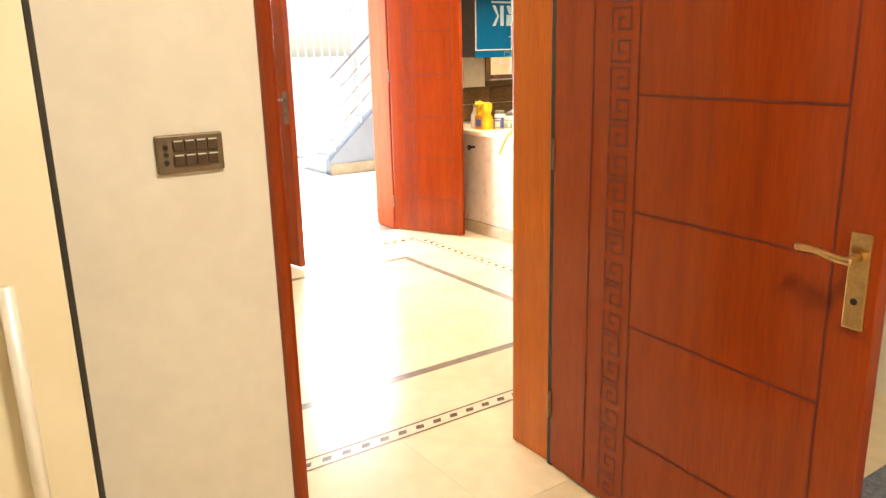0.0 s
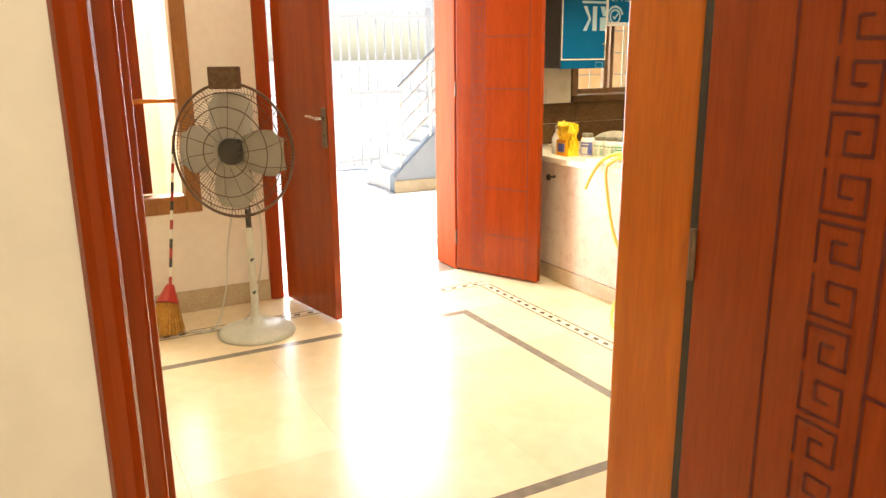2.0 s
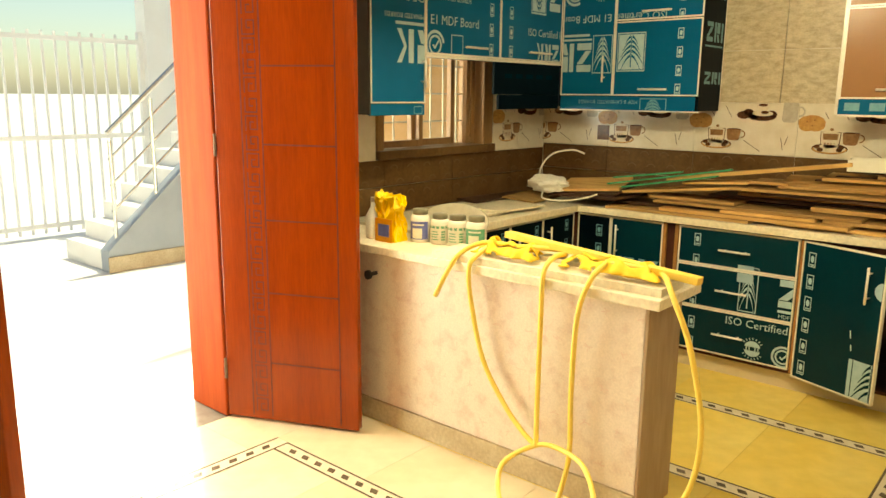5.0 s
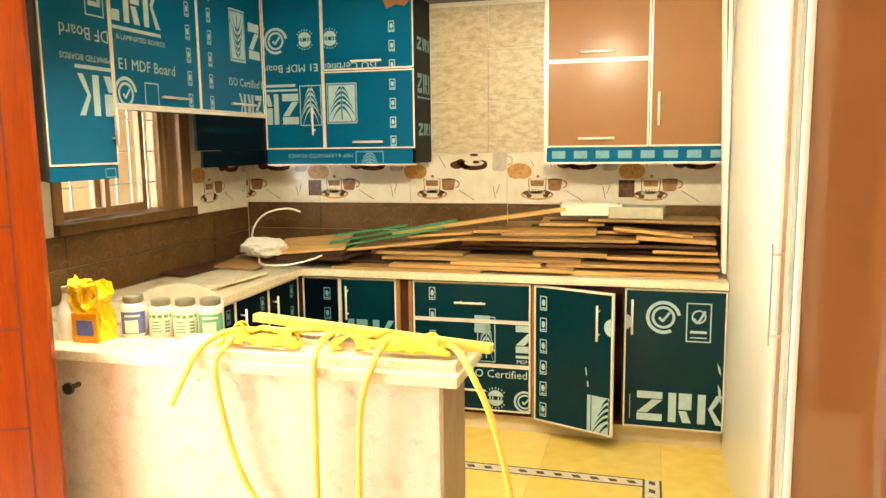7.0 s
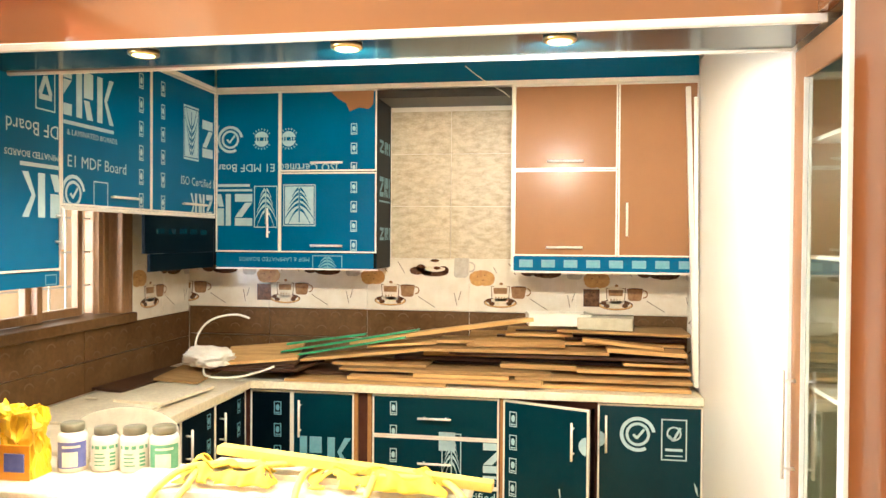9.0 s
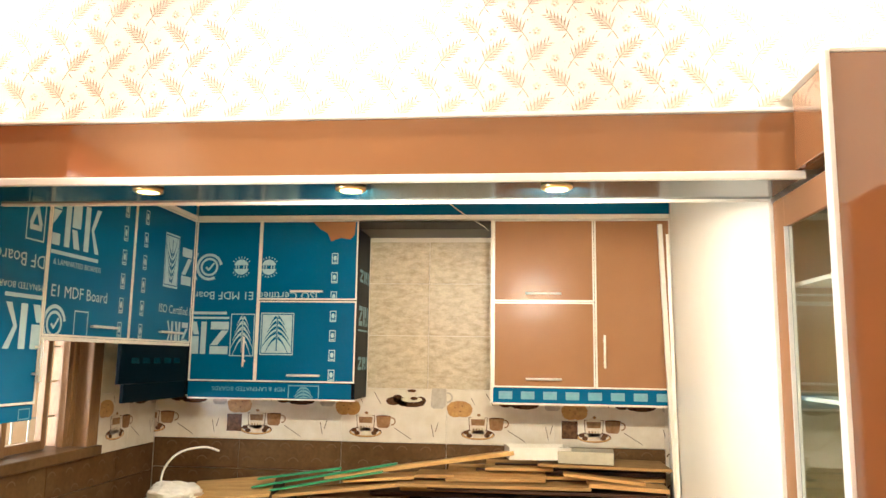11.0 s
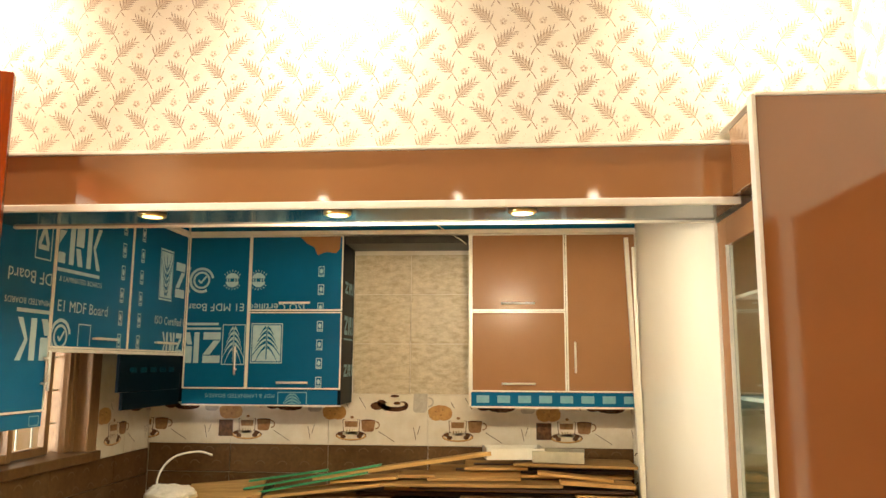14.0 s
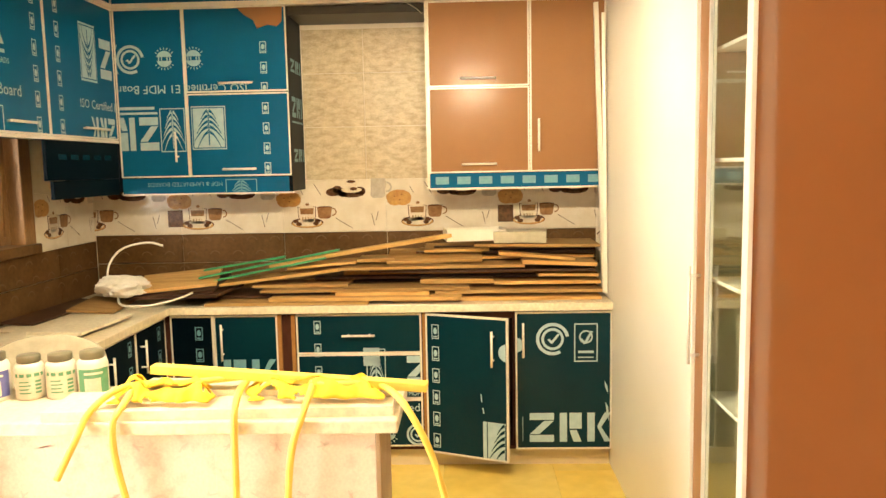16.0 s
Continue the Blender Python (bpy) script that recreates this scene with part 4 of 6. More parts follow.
k = Sheet((5.097, YU, 0), (1, 0, 0), (0, 0, 1), 0.0036)
k.leafbadge(0.305, 2.04, 0.15, 0.26, True)
k.done("film_print", M_BLUE, d3)
bar_handle(d3, (5.36, YU, 1.80), (5.60, YU, 1.80), (0, -0.03, 0))
part("rail", block(4.452, XU - 0.004, YU - 0.003, YU + 0.02, 1.735, 1.750, 0.002), M_ALU, UL, "aluminium bottom rail")
UL1 = thing("wall_cabinet", (4.25, 5.5, 1.44), "taller wall cabinet at the end of the run under blue film", "cabinet", "wall cabinets")
part("body", block(4.06, 4.446, YU + 0.02, NY - 0.022, 1.45, 2.43), M_BLUE_SHADED, UL1, "dark carcass")
part("side_panel", block(4.042, 4.058, YU + 0.002, NY - 0.022, 1.445, 2.43, 0.002), M_BLACK, UL1, "black side panel")
d1 = cabinet_front(UL1, "y", YU, 4.055, 4.448, 1.50, 2.432, M_BLUE)
s = printed("y", 4.055, 4.448, 1.50, 2.432, YU)
s.mark(0.60, 1.865, 0.42, 0.165, True), s.rect(0.17, 0.42, 1.885, 1.90), s.text("LAMINATED BOARDS", 0.42, 1.94, 0.034, True), s.text("E1 MDF Board", 0.53, 2.05, 0.072, True)
s.outline(0.25, 0.36, 2.10, 2.33, 0.006)
s.line(0.275, 2.16, 0.305, 2.23, 0.02), s.line(0.335, 2.16, 0.305, 2.23, 0.02), s.rect(0.27, 0.34, 2.14, 2.16), s.rect(0.27, 0.34, 2.27, 2.275), s.rect(0.27, 0.34, 2.285, 2.29)
s.done("film_print", M_PRINT, d1)
bar_handle(d1, (4.42, YU, 1.58), (4.42, YU, 1.74), (0, -0.03, 0))
t2 = part("trim_board", block(4.055, 4.448, YU + 0.004, YU + 0.02, 1.44, 1.497, 0.002), M_BLUE, UL1)
s = Sheet((4.055, YU + 0.004, 0), (1, 0, 0), (0, 0, 1), 0.0015)
s.outline(0.31, 0.375, 1.445, 1.485, 0.004)
s.done("film_print", M_PRINT_DIM, t2)

# brown wall units
UR = thing("wall_cabinet", (5.9, 3.2, 1.46), "wall cabinet with glossy brown laminate doors and aluminium edges", "cabinet", "wall cabinets")
part("body", block(XU + 0.02, EX - 0.004, 2.735, 3.655, 1.475, 2.43), M_CARCASS_SHADED, UR)
for z0, z1, zz in ((1.994, 2.432, 2.034), (1.545, 1.990, 1.590)):
    d = cabinet_front(UR, "x", XU, 3.132, 3.660, z0, z1, M_BROWN)
    bar_handle(d, (XU, 3.305, zz), (XU, 3.49, zz), (-0.03, 0, 0))
d = cabinet_front(UR, "x", XU, 2.735, 3.128, 1.545, 2.432, M_BROWN)
bar_handle(d, (XU, 3.085, 1.65), (XU, 3.085, 1.82), (-0.03, 0, 0))
part("side_panel", block(XU, EX - 0.004, 3.661, 3.674, 1.465, 2.44, 0.001), M_ALU, UR, "pale edge panel")
t3 = part("trim_board", block(XU + 0.004, XU + 0.022, 2.735, 3.66, 1.466, 1.542, 0.002), M_BLUE, UR, "blue film on the lower trim")
s = Sheet((XU + 0.004, 3.66, 0), (0, -1, 0), (0, 0, 1), 0.0016)
for i in range(8):
    s.rect(0.03 + 0.115 * i, 0.10 + 0.115 * i, 1.485, 1.525)
s.done("film_print", M_PRINT_DIM, t3)
part("edge", block(XU + 0.001, XU + 0.024, 2.735, 3.66, 1.456, 1.466), M_ALU, UR)
# rail and blue fascia over the wall units
fascia = thing("top_fascia", (5.76, 4.0, 2.44), "blue filmed fascia board above the wall cabinets", "fascia")
part("board", block(XU + 0.004, XU + 0.022, 2.735, 5.318, 2.462, 2.598, 0.002), M_BLUE, fascia)
part("board", block(4.06, XU, YU + 0.004, YU + 0.022, 2.462, 2.598, 0.002), M_BLUE, fascia)
part("rail", block(XU - 0.006, XU + 0.03, 2.735, 5.318, 2.435, 2.460, 0.003), M_ALU, fascia, "aluminium rail")
part("rail", block(4.055, XU, YU - 0.006, YU + 0.03, 2.435, 2.460, 0.003), M_ALU, fascia, "aluminium rail")
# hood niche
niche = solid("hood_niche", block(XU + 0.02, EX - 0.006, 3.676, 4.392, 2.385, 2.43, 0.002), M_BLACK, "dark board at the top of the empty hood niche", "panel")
wire = thing("loose_wire", (5.75, 3.75, 2.45), "thin pale wire hanging from the fascia", "wire")
bm = bmesh.new()
tube(bm, [(5.752, 3.92, 2.54), (5.745, 3.86, 2.49), (5.742, 3.79, 2.44), (5.75, 3.72, 2.40), (5.80, 3.69, 2.38)], 0.0025, 6)
part("strand", bm, M_PLASTIC, wire, "", True)
strip = thing("loose_trim_strip", (5.70, 2.78, 1.2), "loose aluminium trim strip leaning by the tall cupboard", "trim strip")
bm = bmesh.new()
rod(bm, (5.70, 2.748, 0.905), (5.735, 2.792, 2.40), 0.015, 4)
part("strip", bm, M_WHITE, strip)
bm = bmesh.new()
rod(bm, (5.66, 2.746, 0.905), (5.69, 2.762, 2.34), 0.011, 4)
part("strip", bm, M_WHITE, strip)

# ---- wall tiles of the kitchen (flat prints; the joints are real gaps) ----
def tile_run(parent, axis, plane, a0, a1, z0, z1, w, h, mat, name="tile", depth=0.008):
    a = a0
    while a < a1 - 0.02:
        b = min(a + w, a1)
        z = z0
        while z < z1 - 0.02:
            t = min(z + h, z1)
            g = 0.0015
            if axis == "x":
                part(name, block(plane - depth, plane, a + g, b - g, z + g, t - g, 0.001), mat, parent)
            else:
                part(name, block(a + g, b - g, plane - depth, plane, z + g, t - g, 0.001), mat, parent)
            z = t
        a = b


splash_back = thing("backsplash", (EX, 4.3, 0.88), "tiled splashback with brown tiles and a coffee-cup row", "tiling", kind="structure")
tile_run(splash_back, "x", EX - 0.001, SY + 0.03, NY - 0.0095, 0.88, 1.215, 0.60, 0.168, M_TILE_BROWN)
tile_run(splash_back, "x", EX - 0.001, SY + 0.03, NY - 0.0095, 1.215, 1.515, 0.60, 0.30, M_TILE_WHITE)
tile_run(splash_back, "x", EX - 0.001, 3.68, 4.39, 1.515, 2.36, 0.36, 0.30, M_TILE_CREAM)
splash_left = thing("backsplash", (4.9, NY, 0.88), "tiled splashback along the window wall", "tiling", kind="structure")
tile_run(splash_left, "y", NY - 0.001, 3.86, EX - 0.012, 0.88, 1.184, 0.60, 0.152, M_TILE_BROWN)
tile_run(splash_left, "y", NY - 0.001, 5.462, EX - 0.012, 1.184, 1.76, 0.30, 0.30, M_TILE_WHITE)
tile_run(splash_left, "y", NY - 0.001, 3.86, 4.398, 1.184, 1.76, 0.30, 0.30, M_TILE_WHITE)


def tile_art(parent, o, across, w, z0, start, step, dark_at=0):
    """Printed cups on saucers, mugs, beans and biscuits, repeating from tile to tile."""
    names = ("grey", "coffee", "biscuit", "cream", "cup", "top")
    lay = {n: Sheet(o, across, (0, 0, 1), 0.0010 + 0.0005 * i, clip=(0.0, w, z0, z0 + 0.3)) for i, n in enumerate(names)}
    x, turn = start, 0
    while x < w + 0.3:
        z = z0 + 0.042
        if turn % 3 == dark_at:
            lay["coffee"].rect(x - 0.176, x - 0.088, z - 0.012, z + 0.085)
        # saucer with beans
        lay["coffee"].disc(x, z, 0.094, 0.030), lay["biscuit"].disc(x, z - 0.003, 0.090, 0.025), lay["cream"].disc(x, z + 0.002, 0.082, 0.022)
        for q, e in ((-0.066, 0.010), (0.060, 0.010), (-0.048, -0.006), (0.05, -0.004)):
            lay["top"].disc(x + q, z + e, 0.017, 0.012, 8)
        # white cup with a brown band and a frill
        lay["coffee"].poly([(x - 0.054, z + 0.094), (x - 0.050, z + 0.030), (x - 0.030, z + 0.002), (x + 0.030, z + 0.002), (x + 0.050, z + 0.030), (x + 0.054, z + 0.094)])
        lay["cream"].poly([(x - 0.050, z + 0.091), (x - 0.046, z + 0.030), (x - 0.028, z + 0.005), (x + 0.028, z + 0.005), (x + 0.046, z + 0.030), (x + 0.050, z + 0.091)])
        lay["cup"].poly([(x - 0.040, z + 0.084), (x - 0.037, z + 0.050), (x + 0.037, z + 0.050), (x + 0.040, z + 0.084)])
        for k in range(4):
            lay["cup"].poly([(x - 0.030 + 0.017 * k, z + 0.034), (x - 0.026 + 0.016 * k, z + 0.010), (x - 0.020 + 0.015 * k, z + 0.032)])
        lay["cup"].disc(x + 0.004, z + 0.107, 0.011, 0.008, 8)
        lay["cream"].disc(x - 0.002, z + 0.096, 0.044, 0.007)
        # brown mug beside it
        lay["cup"].poly([(x + 0.060, z + 0.088), (x + 0.066, z + 0.032), (x + 0.078, z + 0.024), (x + 0.128, z + 0.024), (x + 0.138, z + 0.034), (x + 0.146, z + 0.088)])
        lay["coffee"].disc(x + 0.103, z + 0.089, 0.043, 0.006)
        lay["cup"].ring(x + 0.150, z + 0.062, 0.023, 0.007, -100, 100, 10)
        # biscuits
        for k, (q, e, a, b) in enumerate(((-0.105, 0.142, 0.074, 0.042), (-0.082, 0.128, 0.050, 0.036), (-0.128, 0.125, 0.045, 0.034))):
            lay["biscuit"].disc(x + q, z + e, a, b, 11, lift=0.0001 * k)
        for q, e in ((-0.13, 0.145), (-0.09, 0.155), (-0.10, 0.125)):
            lay["cup"].disc(x + q, z + e, 0.005, 0.004, 6)
        # dark beans and a small white cup above
        for q, e, a, b in ((0.155, 0.175, 0.042, 0.024), (0.180, 0.190, 0.030, 0.022), (0.262, 0.168, 0.080, 0.026), (0.215, 0.172, 0.035, 0.026), (0.310, 0.180, 0.034, 0.024)):
            lay["coffee"].disc(x + q, z + e, a, b, 10)
        lay["cream"].disc(x + 0.262, z + 0.186, 0.060, 0.016)
        lay["cream"].poly([(x + 0.225, z + 0.232), (x + 0.236, z + 0.190), (x + 0.285, z + 0.190), (x + 0.296, z + 0.232)])
        lay["top"].disc(x + 0.262, z + 0.234, 0.026, 0.008), lay["top"].disc(x + 0.275, z + 0.192, 0.022, 0.010, 8)
        # pale grey mug
        lay["grey"].poly([(x + 0.375, z + 0.250), (x + 0.372, z + 0.150), (x + 0.385, z + 0.138), (x + 0.440, z + 0.138), (x + 0.456, z + 0.152), (x + 0.458, z + 0.250)])
        lay["grey"].ring(x + 0.466, z + 0.200, 0.030, 0.009, -100, 100, 10)
        for a, b, c, e in ((0.165, 0.026, 0.262, -0.034), (-0.225, 0.06, -0.240, 0.01), (0.375, 0.05, 0.390, -0.02), (0.045, 0.225, 0.085, 0.16), (-0.04, 0.20, -0.02, 0.165)):
            lay["coffee"].line(x + a, z + b, x + c, z + e, 0.0032)
        x, turn = x + step, turn + 1
    for n, m in zip(names, (M_GREYCUP, M_COFFEE, M_BISCUIT, M_CREAMPRINT, M_CUP, M_COFFEE)):
        lay[n].done("tile_print", m, parent, "printed cups and biscuits")


tile_art(splash_back, (EX - 0.009, NY, 0), (0, -1, 0), NY - SY - 0.03, 1.228, -0.02, 0.639, 1)
tile_art(splash_left, (5.462, NY - 0.009, 0), (1, 0, 0), EX - 5.475, 1.228, 0.164, 0.639, 2)
hexes = Sheet((EX - 0.009, NY, 0), (0, -1, 0), (0, 0, 1), 0.0012)
for i in range(22):
    for z in (1.0, 1.085, 1.165):
        hexes.ring(0.12 + 0.135 * i + (0.05 if z == 1.085 else 0), z, 0.034, 0.006, 20, 160, 6)
hexes.done("embossed_arc", M_ARC, splash_back)
hexes = Sheet((3.9, NY - 0.009, 0), (1, 0, 0), (0, 0, 1), 0.0012)
for i in range(15):
    for z in (0.97, 1.04, 1.12):
        hexes.ring(0.08 + 0.14 * i + (0.05 if z == 1.04 else 0), z, 0.034, 0.006, 20, 160, 6)
hexes.done("embossed_arc", M_ARC, splash_left)

# ---- base units ----
XB = 5.55
base = thing("base_cabinet", (5.8, 4.0, 0), "base cabinet with film-covered drawers and doors", "cabinet", "base cabinets")
part("body", block(XB + 0.022, EX - 0.012, 3.70, 5.62, 0.10, 0.83), M_CARCASS_SHADED, base)
part("plinth", block(XB + 0.06, EX - 0.012, 2.735, 5.62, 0.0, 0.10), M_MARBLE, base)
for y in (3.694, 4.375, 4.447):
    part("divider", block(XB, XB + 0.02, y - 0.008, y + 0.012, 0.11, 0.832, 0.002), M_CORE, base, "raw board edge")
for z0, z1 in ((0.625, 0.832), (0.382, 0.621), (0.125, 0.378)):
    d = cabinet_front(base, "x", XB, 3.712, 4.360, z0, z1, M_TEAL_SHADED, name="drawer")
    s = printed("x", 3.712, 4.360, z0, z1, XB)
    s.dashes(0.11, 0.13, 0.83, 0.036, 0.07, 0.05)
    s.leafbadge(0.36, 0.40, 0.10, 0.25), s.rect(0.345, 0.43, 0.56, 0.655), s.mark(0.57, 0.46, 0.38, 0.15), s.rect(0.57, 0.66, 0.43, 0.445), s.text("MDF &", 0.575, 0.40, 0.03)
    s.text("ISO Certified", 0.30, 0.315, 0.062), s.star(0.46, 0.20, 0.065), s.tick(0.62, 0.19, 0.06)
    s.done("film_print", M_PRINT, d)
    zz = z0 + (z1 - z0) * 0.48
    bar_handle(d, (XB, 3.95, zz), (XB, 4.12, zz), (-0.03, 0, 0))
d = cabinet_front(base, "x", XB, 4.459, 4.791, 0.115, 0.832, M_TEAL_SHADED)
s = printed("x", 4.459, 4.791, 0.115, 0.832, XB)
s.mark(-0.12, 0.445, 0.44, 0.155)
s.done("film_print", M_PRINT_DIM, d)
bar_handle(d, (XB, 4.745, 0.60), (XB, 4.745, 0.79), (-0.03, 0, 0))
d = cabinet_front(base, "x", XB, 4.795, 5.02, 0.115, 0.832, M_BLUE_SHADED)
s = printed("x", 4.795, 5.02, 0.115, 0.832, XB)
s.dashes(0.15, 0.13, 0.83, 0.04, 0.07, 0.045)
s.done("film_print", M_PRINT_DIM, d)
base_r = thing("base_cabinet", (5.8, 3.2, 0), "base cabinet with one door ajar, under blue film", "cabinet", "base cabinets")
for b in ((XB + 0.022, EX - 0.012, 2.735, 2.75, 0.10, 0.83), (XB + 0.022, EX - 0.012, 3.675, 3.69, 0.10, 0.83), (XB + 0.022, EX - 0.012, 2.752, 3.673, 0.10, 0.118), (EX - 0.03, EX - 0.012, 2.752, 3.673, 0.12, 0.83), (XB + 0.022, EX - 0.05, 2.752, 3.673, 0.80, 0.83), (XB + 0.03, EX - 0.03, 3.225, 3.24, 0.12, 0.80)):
    part("panel", block(*b), M_CARCASS_SHADED, base_r)
d = cabinet_front(base_r, "x", XB, 2.735, 3.228, 0.105, 0.832, M_TEAL_SHADED)
s = printed("x", 2.735, 3.228, 0.105, 0.832, XB)
s.tick(0.19, 0.69, 0.085), s.outline(0.30, 0.42, 0.57, 0.77, 0.006), s.ring(0.36, 0.70, 0.035, 0.008), s.line(0.335, 0.69, 0.355, 0.665, 0.012), s.line(0.355, 0.665, 0.39, 0.73, 0.012)
s.rect(0.32, 0.40, 0.615, 0.628), s.rect(0.32, 0.40, 0.59, 0.596), s.mark(0.07, 0.145, 0.42, 0.155), s.disc(0.0, 0.66, 0.04), s.rect(0.033, 0.036, 0.15, 0.28)
s.poly([(0.455, 0.47), (0.47, 0.44), (0.475, 0.40), (0.46, 0.43)]), s.poly([(0.46, 0.36), (0.475, 0.33), (0.48, 0.25), (0.466, 0.30)])
s.done("film_print", M_PRINT, d)
bar_handle(d, (XB, 3.19, 0.60), (XB, 3.19, 0.78), (-0.03, 0, 0))
# the door that stands ajar
mo = Matrix.Translation((XB, 3.686, 0)) @ Matrix.Rotation(math.atan2(3.27 - 3.686, 5.385 - XB), 4, "Z")
bm = block(0.008, 0.435, -0.009, 0.009, 0.108, 0.824, 0.002, mo)
od = part("door", bm, M_TEAL_SHADED, base_r, "door standing ajar")
for b in ((0, 0.008, 0.10, 0.832), (0.435, 0.443, 0.10, 0.832), (0.008, 0.435, 0.10, 0.108), (0.008, 0.435, 0.824, 0.832)):
    part("edge", block(b[0], b[1], -0.011, 0.011, b[2], b[3], 0, mo), M_ALU, od)
s = Sheet(mo @ Vector((0, -0.009, 0)), mo.to_3x3() @ Vector((1, 0, 0)), (0, 0, 1), 0.0024, clip=(0.01, 0.433, 0.11, 0.82))
s.dashes(0.055, 0.13, 0.82, 0.04, 0.075, 0.04), s.rect(0.31, 0.43, 0.11, 0.30), s.disc(0.44, 0.66, 0.045), s.line(0.30, 0.44, 0.305, 0.40, 0.006), s.line(0.31, 0.37, 0.315, 0.34, 0.006)
s.done("film_print", M_PRINT, od)
k = Sheet(mo @ Vector((0, -0.009, 0)), mo.to_3x3() @ Vector((1, 0, 0)), (0, 0, 1), 0.0036, clip=(0.312, 0.43, 0.112, 0.30))
k.leafbadge(0.33, 0.06, 0.20, 0.25)
k.done("film_print", M_TEAL_SHADED, od)
bar_handle(od, mo @ Vector((0.37, -0.009, 0.59)), mo @ Vector((0.37, -0.009, 0.77)), mo.to_3x3() @ Vector((0, -0.03, 0)))
# left run of base units; the corner's shade is in their fronts' colour
base_l = thing("base_cabinet", (4.9, 5.3, 0), "base cabinet under the window with blue filmed doors", "cabinet", "base cabinets")
part("body", block(4.17, XB - 0.002, 5.062, 5.62, 0.10, 0.83), M_CARCASS_SHADED, base_l)
part("plinth", block(4.17, XB + 0.05, 5.10, 5.62, 0.0, 0.10), M_MARBLE, base_l)
for x0, x1 in ((4.19, 4.52), (4.522, 4.85), (4.852, 5.18), (5.182, 5.53)):
    d = cabinet_front(base_l, "y", 5.04, x0, x1, 0.115, 0.832, M_BLUE_SHADED)
    s = printed("y", x0, x1, 0.115, 0.832, 5.04)
    s.dashes(0.26, 0.13, 0.82, 0.036, 0.07, 0.05)
    s.done("film_print", M_PRINT_DIM, d)
    bar_handle(d, (x0 + 0.05, 5.04, 0.62), (x0 + 0.05, 5.04, 0.78), (0, -0.03, 0))
worktop = thing("worktop", (5.8, 4.0, 0.84), "pale marble worktop running round the corner", "worktop")
part("slab", block(XB - 0.03, EX - 0.012, 2.735, 5.62, 0.842, 0.882, 0.004), M_COUNTER, worktop)
part("slab", block(4.17, XB - 0.031, 5.008, 5.62, 0.842, 0.882, 0.004), M_COUNTER, worktop)

# ---- tall units by the opening ----
tall = thing("tall_cupboard", (4.9, 2.5, 0), "tall white laminate cupboard along the side of the kitchen", "cupboard")
part("body", block(4.215, XU + 0.3, 2.14, 2.712, 0.0, 2.52), M_WHITE, tall)
td = part("door", block(4.205, 5.745, 2.714, 2.732, 0.0, 2.535, 0.002), M_WHITE, tall)
part("edge", block(5.745, 5.757, 2.712, 2.734, 0.90, 2.54, 0.001), M_ALU, tall)
display = thing("display_cabinet", (3.9, 2.45, 0), "tall brown cabinet with a glass door and glass shelves", "cabinet")
for b in ((3.625, 4.20, 2.14, 2.16, 0.0, 2.195), (3.625, 3.645, 2.16, 2.70, 0.0, 2.195), (4.18, 4.20, 2.16, 2.70, 0.0, 2.195), (3.645, 4.18, 2.16, 2.70, 0.0, 0.06), (3.645, 4.18, 2.16, 2.70, 2.175, 2.195)):
    part("panel", block(*b), M_OLIVE, display)
for z in (0.45, 0.82, 1.20, 1.58, 1.92):
    part("shelf", block(3.648, 4.176, 2.17, 2.68, z, z + 0.012), M_LABEL_WHITE, display)
gd = part("door_frame", block(3.625, 3.72, 2.702, 2.722, 0.02, 2.195, 0.003), M_BROWN, display)
part("stile", block(4.10, 4.20, 2.702, 2.722, 0.02, 2.195, 0.003), M_BROWN, gd)
part("rail", block(3.72, 4.10, 2.702, 2.722, 2.10, 2.195, 0.003), M_BROWN, gd)
part("rail", block(3.72, 4.10, 2.702, 2.722, 0.02, 0.10, 0.003), M_BROWN, gd)
part("edge", block(3.718, 3.724, 2.700, 2.725, 0.10, 2.10), M_ALU, gd)
part("edge", block(4.096, 4.102, 2.700, 2.725, 0.10, 2.10), M_ALU, gd)
glass = part("pane", block(3.724, 4.096, 2.709, 2.714, 0.10, 2.10), M_GLASS, gd)
glass.visible_shadow = False
bar_handle(display, (4.155, 2.722, 0.93), (4.155, 2.722, 1.25), (0, 0.035, 0))
part("return_panel", block(3.627, 3.885, 2.700, 2.758, 2.222, 2.44, 0.002), M_BROWN_GLOSS, display)
side = thing("side_panel_wall", (3.6, 2.4, 0), "glossy brown laminate end panel with an aluminium edge", "panel")
part("panel", block(3.595, 3.622, 2.125, 2.770, 0.0, 2.445, 0.002), M_BROWN_GLOSS, side)
part("edge", block(3.588, 3.626, 2.771, 2.784, 0.0, 2.45, 0.002), M_ALU, side)
part("cap", block(3.590, 3.948, 2.125, 2.770, 2.446, 2.454), M_ALU, side)

# ---- peninsula ----
pen = thing("breakfast_counter", (4.0, 4.6, 0), "tiled half-height counter wall with a pale top", "counter")
part("core", block(3.8612, 4.126, 3.742, NY - 0.022, 0.0, 0.829), M_PENFACE, pen)
for i in range(4):
    y0 = 3.742 + 0.473 * i
    part("tile", block(3.853, 3.861, y0 + 0.0002, y0 + 0.4728, 0.105, 0.4668), M_PENFACE, pen)
    part("tile", block(3.853, 3.861, y0 + 0.0002, y0 + 0.4728, 0.4672, 0.829), M_PENFACE, pen)
mo2 = Sheet((3.853, NY, 0), (0, -1, 0), (0, 0, 1), 0.0012, clip=(0, NY - 3.745, 0.11, 0.825))
rng = random.Random(5)
